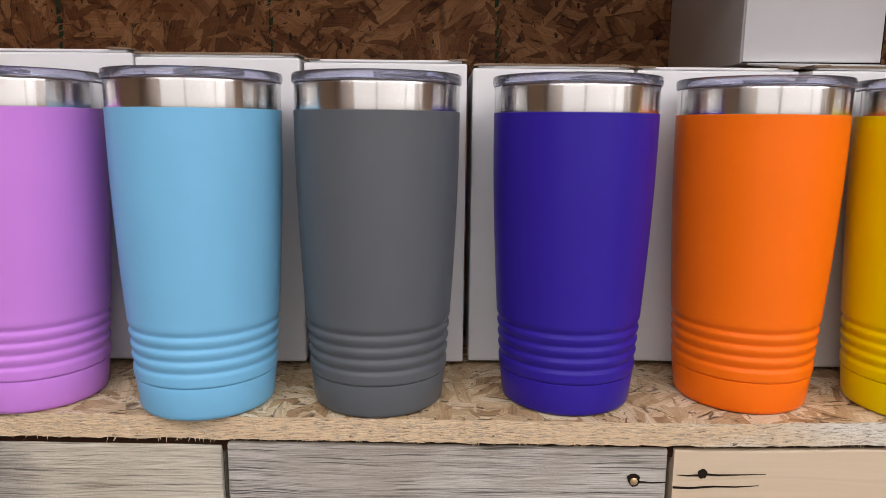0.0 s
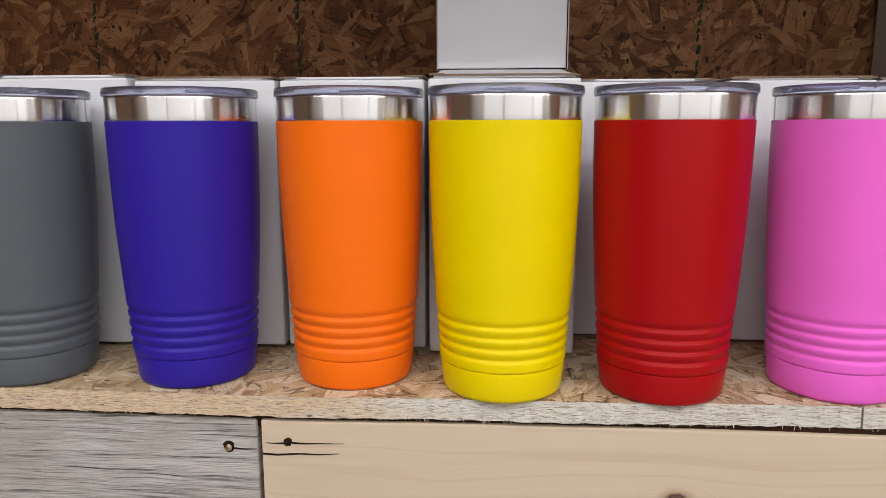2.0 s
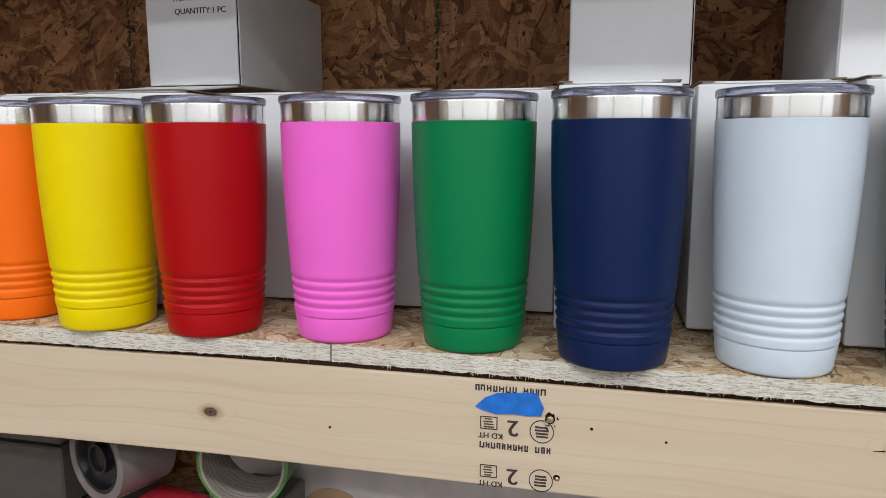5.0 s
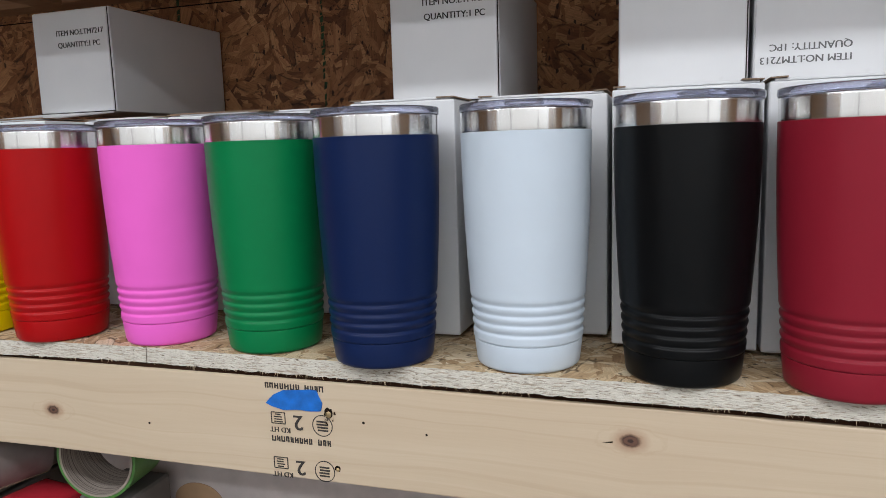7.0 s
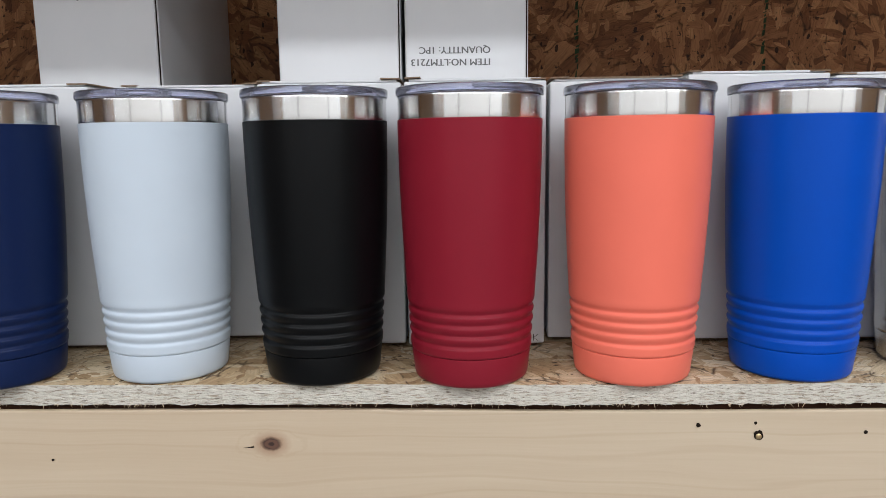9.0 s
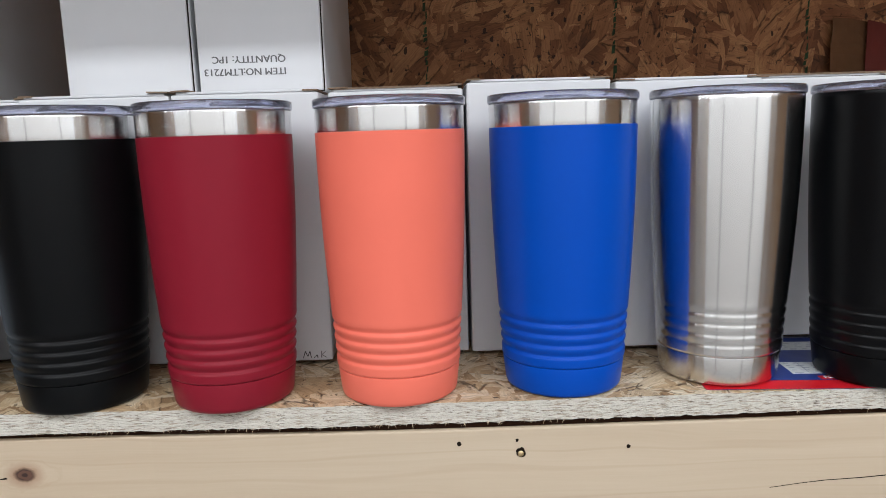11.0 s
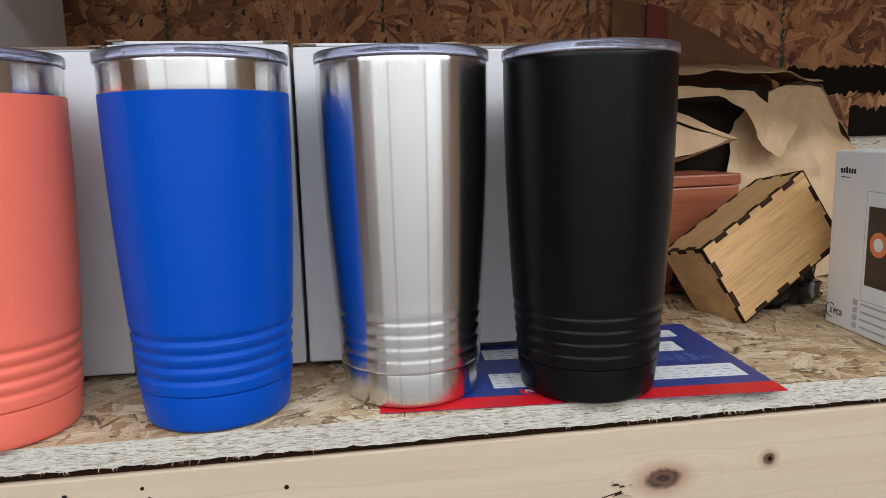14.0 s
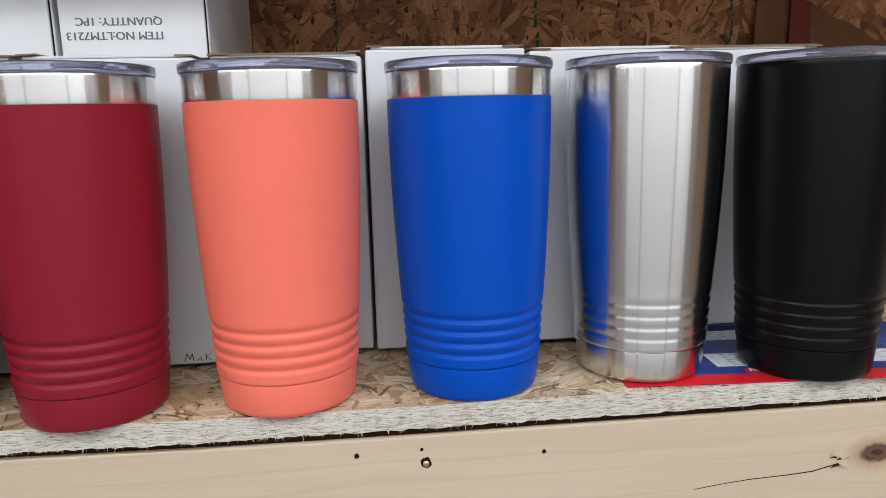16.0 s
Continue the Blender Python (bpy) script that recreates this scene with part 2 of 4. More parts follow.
def weathered(name, light, dark, shift=0.0, grey_from=None):
    """Barn board: fine lengthwise checks, rubbed wash, grey where the wash has worn off."""
    k = Mat(name, light, 0.85)
    o = k.node("ShaderNodeTexCoord").outputs["Object"]
    sep = k.node("ShaderNodeSeparateXYZ", Vector=o)
    x, y, z = sep.outputs
    x = k.math("ADD", x, shift)
    vec = lambda a, c: k.node("ShaderNodeCombineXYZ", X=k.math("MULTIPLY", x, a), Y=k.math("MULTIPLY", y, 40.0), Z=k.math("MULTIPLY", zz, c)).outputs[0]
    zz = z
    zz = k.math("ADD", z, k.math("MULTIPLY", k.noise(vec(12.0, 40.0), 1.0, 2), 0.006))
    fine = k.noise(vec(26.0, 1700.0), 1.0, 5, 0.7)
    big = k.noise(vec(7.0, 170.0), 1.0, 4, 0.6)
    patch = k.noise(vec(14.0, 30.0), 1.0, 3)
    fac = k.math("ADD", k.math("MULTIPLY", fine, 0.68), k.math("MULTIPLY", big, 0.32))
    tops = ((0.39, tuple(c * 0.3 for c in dark[:3])), (0.45, dark), (0.53, light), (0.72, tuple(min(c * 1.2, 1) for c in light[:3])))
    col = k.ramp(fac, tops)
    col = k.mix(k.ramp(patch, ((0.45, (0, 0, 0)), (0.65, (0.5, 0.5, 0.5)))), col, tuple(c * f for c, f in zip(dark[:3], (0.95, 0.88, 0.78))) + (1,))
    if grey_from is not None:
        edge = k.math("ADD", x, k.math("MULTIPLY", k.noise(vec(30.0, 260.0), 1.0, 3), 0.05))
        worn = k.node("ShaderNodeMapRange", Value=edge, i1=grey_from + shift, i2=grey_from + shift + 0.035, i3=1.0, i4=0.0).outputs[0]
        grey = k.ramp(fac, ((0.38, (0.04, 0.036, 0.032)), (0.46, (0.19, 0.175, 0.165)), (0.54, (0.33, 0.315, 0.30)), (0.7, (0.42, 0.40, 0.38))))
        col = k.mix(worn, col, grey)
    # dark open checks that run a few centimetres
    check = k.ramp(k.noise(vec(16.0, 800.0), 1.0, 3, 0.55), ((0.345, (1, 1, 1)), (0.40, (0, 0, 0))))
    col = k.mix(k.math("MULTIPLY", check, 0.8 if grey_from is None else 0.3), col, (0.035, 0.028, 0.022, 1))
    k.put("Base Color", col)
    k.bump(k.math("SUBTRACT", fac, k.math("MULTIPLY", check, 0.4)), 0.9, 0.0018)
    return k.m


def osb_edge(name):
    """Sawn edge of strand board: thin grey layers and torn fibres."""
    k = Mat(name, (0.5, 0.45, 0.36, 1), 0.9)
    o = k.node("ShaderNodeTexCoord").outputs["Object"]
    sep = k.node("ShaderNodeSeparateXYZ", Vector=o)
    x, y, z = sep.outputs
    wv = k.math("MULTIPLY", k.noise(k.node("ShaderNodeCombineXYZ", X=k.math("MULTIPLY", x, 45.0), Y=y, Z=k.math("MULTIPLY", z, 90.0)).outputs[0], 1.0, 3), 0.004)
    zz = k.math("ADD", z, wv)
    v = k.node("ShaderNodeCombineXYZ", X=k.math("MULTIPLY", x, 120.0), Y=k.math("MULTIPLY", y, 60.0), Z=k.math("MULTIPLY", zz, 1000.0)).outputs[0]
    a = k.noise(v, 1.0, 5, 0.68)
    ch = k.noise(k.node("ShaderNodeCombineXYZ", X=k.math("MULTIPLY", x, 160.0), Y=y, Z=k.math("MULTIPLY", zz, 420.0)).outputs[0], 1.0, 3, 0.6)
    tint = k.math("ADD", k.node("ShaderNodeMapRange", Value=x, i1=0.02, i2=0.26, i3=0.12, i4=0.72).outputs[0], k.math("MULTIPLY_ADD", k.noise(k.node("ShaderNodeCombineXYZ", X=k.math("MULTIPLY", x, 14.0), Y=y, Z=k.math("MULTIPLY", z, 60.0)).outputs[0], 1.0, 3), 0.6, -0.3))
    light = k.mix(k.ramp(tint, ((0.4, (0, 0, 0)), (0.6, (1, 1, 1)))), (0.60, 0.45, 0.29, 1), (0.60, 0.575, 0.51, 1))
    col = k.mix(k.ramp(a, ((0.36, (1, 1, 1)), (0.5, (0, 0, 0)))), light, (0.36, 0.30, 0.23, 1))
    dash = k.noise(k.node("ShaderNodeCombineXYZ", X=k.math("MULTIPLY", x, 180.0), Y=y, Z=k.math("MULTIPLY", zz, 1700.0)).outputs[0], 1.0, 3, 0.6)
    col = k.mix(k.ramp(dash, ((0.33, (1, 1, 1)), (0.43, (0, 0, 0)))), col, (0.15, 0.115, 0.08, 1))
    col = k.mix(k.ramp(ch, ((0.28, (1, 1, 1)), (0.36, (0, 0, 0)))), col, (0.13, 0.095, 0.065, 1))
    col = k.mix(k.ramp(dash, ((0.62, (0, 0, 0)), (0.70, (1, 1, 1)))), col, (0.70, 0.66, 0.58, 1))
    k.put("Base Color", col)
    k.bump(k.math("ADD", a, ch), 0.8, 0.0012)
    return k.m


def carton_white():
    k = Mat("white_carton", (0.74, 0.75, 0.77, 1), 0.55)
    v = k.coords()
    n = k.noise(v, 9, 4)
    flutes = k.node("ShaderNodeTexWave", {"bands_direction": "X"}, Vector=k.coords((1, 1, 1)), Scale=95.0, Distortion=0.6, Detail=1.0).outputs[0]
    col = k.ramp(n, ((0.3, (0.64, 0.652, 0.672)), (0.7, (0.71, 0.718, 0.732))))
    smudge = k.ramp(k.noise(v, 60, 4), ((0.70, (0, 0, 0)), (0.78, (1, 1, 1))))
    col = k.mix(k.math("MULTIPLY", smudge, 0.12), col, (0.42, 0.40, 0.37, 1))
    k.put("Base Color", col)
    k.put("Roughness", k.math("MULTIPLY_ADD", n, 0.2, 0.42))
    k.bump(k.math("ADD", k.math("MULTIPLY", flutes, 0.07), k.noise(v, 30, 3)), 0.16, 0.0006)
    return k.m


def card_edge():
    k = Mat("raw_corrugated_edge", (0.36, 0.25, 0.16, 1), 0.9)
    w = k.node("ShaderNodeTexWave", {"bands_direction": "X"}, Vector=k.coords(), Scale=420.0, Distortion=2.0).outputs[0]
    k.put("Base Color", k.ramp(w, ((0.3, (0.15, 0.10, 0.065)), (0.7, (0.26, 0.18, 0.12)))))
    return k.m


def kraft():
    k = Mat("kraft_paper", (0.50, 0.36, 0.22, 1), 0.7)
    v = k.coords((1, 1, 1), (0, 0.5, 0.4))
    st = k.noise(k.coords((160, 160, 14), (0, 0.5, 0.3)), 1.0, 3)
    n = k.noise(v, 18, 4)
    col = k.ramp(k.math("ADD", k.math("MULTIPLY", n, 0.7), k.math("MULTIPLY", st, 0.3)), ((0.3, (0.38, 0.255, 0.14)), (0.7, (0.54, 0.385, 0.225))))
    k.put("Base Color", col)
    k.bump(k.math("ADD", k.noise(v, 60, 5, 0.65), k.math("MULTIPLY", st, 0.3)), 0.5, 0.002)
    return k.m


def plywood():
    """Thin veneer: long fine pores along x on every face, soft darker bands, a satin surface."""
    k = Mat("laser_cut_plywood", (0.62, 0.38, 0.17, 1), 0.5)
    band = k.noise(k.coords((5, 70, 70)), 1.0, 3, 0.6, 0.4)
    pore = k.noise(k.coords((26, 900, 900)), 1.0, 4, 0.65)
    col = k.ramp(band, ((0.3, (0.50, 0.285, 0.115)), (0.7, (0.72, 0.47, 0.215))))
    col = k.mix(k.ramp(pore, ((0.36, (0.55, 0.55, 0.55)), (0.5, (0, 0, 0)))), col, (0.27, 0.135, 0.05, 1))
    k.put("Base Color", col)
    k.bump(pore, 0.25, 0.0005)
    return k.m


M_STEEL, M_LID, M_CARTON, M_RAW, M_KRAFT = steel_mat(), lid_mat(), carton_white(), card_edge(), kraft()
M_WALL = osb("wall_strand_board", ((0.085, 0.028, 0.012, 1), (0.30, 0.122, 0.050, 1), (0.47, 0.215, 0.092, 1), (0.74, 0.41, 0.195, 1)), 1.0, 0.7, 0.9, 0.8)
M_SHELF = osb("shelf_strand_board", ((0.27, 0.140, 0.055, 1), (0.57, 0.40, 0.225, 1), (0.72, 0.57, 0.37, 1), (0.84, 0.74, 0.56, 1)), 1.25, 0.85, 0.85, 1.0, False, 0.85, 0.8)
M_EDGE = osb_edge("shelf_sawn_edge")
KNOTS = ((0.3495, -0.0562, 0.0053, 0.0034), (0.7935, -0.0378, 0.0056, 0.0038), (1.322, -0.0455, 0.0090, 0.0052), (1.380, -0.0405, 0.0032, 0.0030))
M_PINE = wood("pale_pine", (0.565, 0.476, 0.358, 1), (0.475, 0.380, 0.270, 1), KNOTS, 0.62, 26, 0.45)
M_JOIST = wood("rough_pine", (0.45, 0.27, 0.15, 1), (0.31, 0.165, 0.085, 1), (), 0.75, 22, 0.6)
M_GREY = weathered("grey_barn_wood", (0.53, 0.51, 0.475, 1), (0.34, 0.32, 0.295, 1))
M_WASH = weathered("white_washed_wood", (0.60, 0.57, 0.48, 1), (0.47, 0.43, 0.36, 1), 3.0, -0.205)
M_PLY = plywood()
M_CHAR = plain("charred_edge", (0.035, 0.018, 0.012, 1), 0.8)
M_CHAR.node_tree.nodes["Principled BSDF"].inputs["Specular IOR Level"].default_value = 0.1
M_INK = plain("black_ink", (0.018, 0.018, 0.02, 1), 0.7)
M_INKSOFT = plain("worn_black_stamp_ink", (0.035, 0.03, 0.027, 1), 0.85, amount=0.6, scale=400)
M_TAPE = plain("blue_masking_tape", (0.002, 0.125, 0.50, 1), 0.55, amount=0.25, scale=120, bump=0.6)
M_GREENLINE = plain("green_marking_paint", (0.028, 0.062, 0.028, 1), 0.9, amount=0.5, scale=160)
# very dark brown that paints the shade between shelf and front boards
M_GAPSHADE = plain("gap_shade_brown", (0.030, 0.014, 0.008, 1), 0.95)
M_GAPSHADE.node_tree.nodes["Principled BSDF"].inputs["Specular IOR Level"].default_value = 0.08
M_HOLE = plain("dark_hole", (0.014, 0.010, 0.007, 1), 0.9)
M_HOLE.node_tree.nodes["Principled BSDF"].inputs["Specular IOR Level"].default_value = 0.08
M_SCREW = plain("yellow_zinc_screw", (0.55, 0.42, 0.24, 1), 0.35, 1.0)
M_BLACKPLASTIC = plain("black_plastic_film", (0.008, 0.008, 0.010, 1), 0.16, bump=0.5, scale=60)
M_RED = plain("red_print", (0.62, 0.012, 0.022, 1), 0.35)
M_BLUE = plain("navy_blue_print", (0.018, 0.045, 0.24, 1), 0.35)
M_PAPERWHITE = plain("white_paper", (0.74, 0.78, 0.80, 1), 0.5, amount=0.04)
M_WALLWHITE = plain("white_wall_paint", (0.78, 0.78, 0.76, 1), 0.8, amount=0.05, scale=3)
M_CONCRETE = plain("grey_concrete", (0.30, 0.29, 0.28, 1), 0.85, amount=0.2, scale=5)
M_ROOMWOOD = plain("brown_room_board", (0.30, 0.19, 0.11, 1), 0.8, amount=0.25, scale=12)
M_GREYBOX = plain("pale_grey_plastic", (0.44, 0.40, 0.40, 1), 0.5)
M_DARKGREY = plain("dark_grey_board", (0.10, 0.09, 0.085, 1), 0.8)

# ---- building helpers ----


def mesh_of(bm, name, smooth=False, angle=None):
    bmesh.ops.recalc_face_normals(bm, faces=bm.faces)
    me = bpy.data.meshes.new(name)
    bm.to_mesh(me)
    bm.free()
    if smooth:
        me.polygons.foreach_set("use_smooth", [True] * len(me.polygons))
        if angle:
            me.set_sharp_from_angle(angle=radians(angle))
    me.update()
    return me


def part(name, bm, material, parent=None, label="", smooth=False, angle=None):
    ob = new(name, bm if isinstance(bm, bpy.types.Mesh) else mesh_of(bm, name, smooth, angle))
    if material:
        ob.data.materials.append(material)
    if parent:
        ob.parent = parent
    return tagged(ob, label)


def empty(name, x=0, y=0, z=0, rz=0):
    ob = new(name)
    ob.empty_display_size = 0.02
    ob.matrix_world = pose(x, y, z, 0, 0, rz)
    return ob


def block(x0, x1, y0, y1, z0, z1, bevel=0.0, seg=1, jitter=0.0):
    bm = bmesh.new()
    bmesh.ops.create_cube(bm, size=1)
    bmesh.ops.transform(bm, matrix=Matrix.LocRotScale(((x0 + x1) / 2, (y0 + y1) / 2, (z0 + z1) / 2), None, (x1 - x0, y1 - y0, z1 - z0)), verts=bm.verts)
    if bevel:
        bmesh.ops.bevel(bm, geom=bm.edges[:], offset=bevel, segments=seg, affect="EDGES", profile=0.5)
    return bm


def revolve(profile, seg=72, close=False):
    """A solid turned about z from (radius, height) pairs."""
    bm = bmesh.new()
    rings = []
    for r, z in profile:
        if r < 1e-6:
            rings.append([bm.verts.new((0, 0, z))])
        else:
            rings.append([bm.verts.new((r * math.cos(2 * math.pi * i / seg), r * math.sin(2 * math.pi * i / seg), z)) for i in range(seg)])
    pairs = list(zip(rings, rings[1:])) + ([(rings[-1], rings[0])] if close else [])
    for a, b in pairs:
        for i in range(seg):
            j = (i + 1) % seg
            if len(a) == 1 and len(b) == 1:
                continue
            if len(a) == 1:
                bm.faces.new((a[0], b[j], b[i]))
            elif len(b) == 1:
                bm.faces.new((a[i], a[j], b[0]))
            else:
                bm.faces.new((a[i], a[j], b[j], b[i]))
    return bm


def slab(points, thick, axis=(0, 0, 1)):
    """A flat outline pushed out along an axis."""
    bm = bmesh.new()
    low = [bm.verts.new(p) for p in points]
    f = bm.faces.new(low)
    got = bmesh.ops.extrude_face_region(bm, geom=[f])
    vs = [v for v in got["geom"] if isinstance(v, bmesh.types.BMVert)]
    bmesh.ops.translate(bm, vec=Vector(axis) * thick, verts=vs)
    return bm


def join(*bms):
    out = bmesh.new()
    for b in bms:
        me = bpy.data.meshes.new("tmp")
        b.to_mesh(me)
        b.free()
        out.from_mesh(me)
        bpy.data.meshes.remove(me)
    return out


def letters(text, size, depth=0.0001):
    """Raised lettering in the built-in font, in the xy plane, as a mesh."""
    cu = bpy.data.curves.new("txt", "FONT")
    cu.body, cu.size, cu.extrude, cu.resolution_u = text, size, depth, 3
    ob = new("txt", cu)
    bpy.context.view_layer.update()
    me = bpy.data.meshes.new_from_object(ob.evaluated_get(bpy.context.evaluated_depsgraph_get()))
    bpy.data.objects.remove(ob)
    bpy.data.curves.remove(cu)
    return me


def lettering(name, text, size, material, parent, m, label="", sx=1.0):
    bm = bmesh.new()
    for dx, dz in ((0.0, 0.0), (size * 0.045, 0.00003)):
        me = letters(text, size)
        me.transform(m @ Matrix.Diagonal((sx, 1, 1, 1)) @ Matrix.Translation((dx, 0, dz)))
        bm.from_mesh(me)
        bpy.data.meshes.remove(me)
    me = bpy.data.meshes.new(name)
    bm.to_mesh(me)
    bm.free()
    return part(name, me, material, parent, label)


FRONT = Matrix.Rotation(radians(90), 4, "X")


# ---- the setting ----
WALL_Y, SHELF_T, UP_Z = 0.348, 0.0118, 0.345
X0, X1 = -3.0, 4.6

wall = part("wall_north", block(X0, X1, WALL_Y, WALL_Y + 0.1, -1.15, 1.35), M_WALL)
tagged(wall, "reddish brown strand board wall with green marking lines", "wall", kind="structure")
for i, gx in enumerate((-0.36, -0.163, 0.047, 0.24, 0.433, 0.63, 0.83, 1.03, 1.217, 1.41, 1.611)):
    bm = bmesh.new()
    rnd = random.Random(50 + i)
    z = 0.0
    while z < 0.345:
        h = rnd.uniform(0.0025, 0.009)
        w, dx = rnd.uniform(0.0006, 0.0024), rnd.uniform(-0.0011, 0.0011)
        ps = [(gx + dx - w, 0, z), (gx + dx + w * rnd.uniform(0.5, 1), 0, z + rnd.uniform(0, 0.002)), (gx + dx + w, 0, z + h), (gx + dx - w * rnd.uniform(0.4, 1), 0, z + h - rnd.uniform(0, 0.002))]
        bm2 = slab([(p[0], WALL_Y - 0.0004, p[2]) for p in ps], 0.0006, (0, 1, 0))
        bm = join(bm, bm2)
        z += h + (rnd.uniform(0.0, 0.005) if rnd.random() < 0.3 else 0)
    part("marking_line", bm, M_GREENLINE, wall, "green dashed paint line")
part("sheet_seam", block(-0.5, 1.9, WALL_Y - 0.0005, WALL_Y + 0.001, 0.3215, 0.3228), M_HOLE, wall)
# black scorched patch on the wall at the far end
rnd = random.Random(3)


def brushed_patch(x0, x1, low, high):
    """A dark brush mark with a frayed outline."""
    n = int((x1 - x0) / 0.0025)
    top = [(x0 + (x1 - x0) * i / n, WALL_Y - 0.0005, high + 0.004 * noise.noise((i * 0.13, low, 0)) + rnd.uniform(-0.0014, 0.0014) * rnd.choice((1, 1, 3))) for i in range(n + 1)]
    foot = [(x0 + (x1 - x0) * i / n, WALL_Y - 0.0005, low + 0.004 * noise.noise((i * 0.11, high, 3)) + rnd.uniform(-0.0014, 0.0014) * rnd.choice((1, 1, 3))) for i in range(n + 1)]
    part("black_patch", slab(top + foot[::-1], 0.001, (0, 1, 0)), M_HOLE, wall, "black painted patch with frayed edge")


brushed_patch(1.615, 1.98, 0.160, 0.186)
brushed_patch(1.690, 1.98, 0.105, 0.146)

floor = tagged(part("floor", block(X0, X1, -2.3, WALL_Y, -1.25, -1.15), M_CONCRETE), "grey concrete floor", "floor", kind="structure")
ceiling = tagged(part("ceiling", block(X0, X1, -2.3, WALL_Y + 0.1, 1.35, 1.45), M_WALLWHITE), "white painted ceiling", "ceiling", kind="structure")
wall_s = tagged(part("wall_south", block(X0, X1, -2.4, -2.3, -1.15, 1.35), M_ROOMWOOD), "brown strand board wall beside the white door", "wall", kind="structure")
door = tagged(empty("door_1", 1.2, -2.3, -1.15), "closed white sectional garage door with dark upright stiles", "door", kind="structure")
for k in range(5):
    part("door_panel", block(-2.3, 2.3, 0.0, 0.03, 0.002 + k * 0.49, 0.488 + k * 0.49, 0.004), M_WALLWHITE, door)
for px, pw in ((-1.05, 0.05), (0.95, 0.06)):
    part("door_stile", block(px, px + pw, 0.031, 0.05, 0.0, 2.45, 0.002), M_DARKGREY, door, "dark grey upright stile")
tagged(part("wall_west", block(X0 - 0.1, X0, -2.3, WALL_Y, -1.15, 1.35), M_ROOMWOOD), "brown strand board wall", "wall", kind="structure")
tagged(part("wall_east", block(X1, X1 + 0.1, -2.3, WALL_Y, -1.15, 1.35), M_ROOMWOOD), "brown strand board wall", "wall", kind="structure")

# unseen ceiling fixtures round the lamps, the added back row included
for lx, ly, watts in LAMPS:
    e = tagged(empty("ceiling_light", lx, ly, 1.35), "unseen white ceiling fixture with bright tubes, back row added as fill", "lamp", "ceiling lights")
    part("housing", block(-0.77, 0.77, -0.15, 0.15, -0.05, 0.0, 0.006), M_WALLWHITE, e)

# shelf: two strand board sheets on a timber frame
SHELF_FRONT = -0.003
rnd = random.Random(5)
shelf = tagged(empty("shelf"), "strand board shelf on a timber frame", "shelf", kind="structure")


def sheet(x0, x1, seed):
    """A strand board sheet whose sawn front edge is slightly ragged."""
    r = random.Random(seed)
    bm = bmesh.new()
    n = int((x1 - x0) / 0.004)
    front_top, front_low, back_top, back_low = [], [], [], []
    for i in range(n + 1):
        x = x0 + (x1 - x0) * i / n
        wav = 0.0005 * noise.noise((x * 9, seed, 0))
        front_top.append(bm.verts.new((x, SHELF_FRONT + 0.0008 + wav + r.uniform(-0.0003, 0.0003), r.uniform(-0.0004, 0))))
        front_low.append(bm.verts.new((x, SHELF_FRONT + wav + r.uniform(-0.0005, 0.0005), -SHELF_T + r.uniform(-0.0005, 0.0004))))
        back_top.append(bm.verts.new((x, WALL_Y, 0)))
        back_low.append(bm.verts.new((x, WALL_Y, -SHELF_T)))
    for i in range(n):
        for a, b, mi in ((back_top, front_top, 0), (front_top, front_low, 1), (front_low, back_low, 0)):
            f = bm.faces.new((a[i], a[i + 1], b[i + 1], b[i]))
            f.material_index = mi
    for i in (0, n):
        f = bm.faces.new((front_top[i], front_low[i], back_low[i], back_top[i]))
        f.material_index = 1
    ob = part("shelf_board", bm, M_SHELF, shelf)
    ob.data.materials.append(M_EDGE)
    return ob


sheet(-1.2, 0.4425, 11)
sheet(0.4437, 3.2, 12)

# torn fibres hanging from the lower edge
bm = bmesh.new()
rnd = random.Random(8)
for i in range(1500):
    x = rnd.uniform(-0.5, 1.9)
    if noise.noise((x * 14, 3.3, 0)) < -0.12 and rnd.random() < 0.8:
        continue
    l, w = rnd.uniform(0.001, 0.0032) * (1.8 if rnd.random() < 0.08 else 1), rnd.uniform(0.0001, 0.00032)
    a = rnd.gauss(0, 0.8)
    y = SHELF_FRONT + rnd.uniform(-0.0004, 0.002)
    top = Vector((x, y, -SHELF_T + 0.0004))
    tip = top + Vector((math.sin(a) * l, rnd.uniform(-0.0014, 0.0004), -abs(math.cos(a)) * l))
    vs = [bm.verts.new(top + Vector((-w, 0, 0))), bm.verts.new(top + Vector((w, 0, 0))), bm.verts.new(top + Vector((0, w * 1.5, 0))), bm.verts.new(tip)]
    for t3 in ((0, 1, 3), (1, 2, 3), (2, 0, 3)):
        bm.faces.new([vs[k] for k in t3])
fib = part("torn_fibres", bm, plain("pale_wood_fibre", (0.62, 0.5, 0.34, 1), 0.9), shelf)
tagged(fib, kind="stuff")

# timber frame front: three boards end to end
BZ0, BZ1 = -0.0885, -0.0148


def fascia(name, x0, x1, z0, z1, material, label, thick=0.02, y=0.0, bev=0.0012):
    return part(name, block(x0, x1, y, y + thick, z0, z1, bev, 2), material, shelf, label)


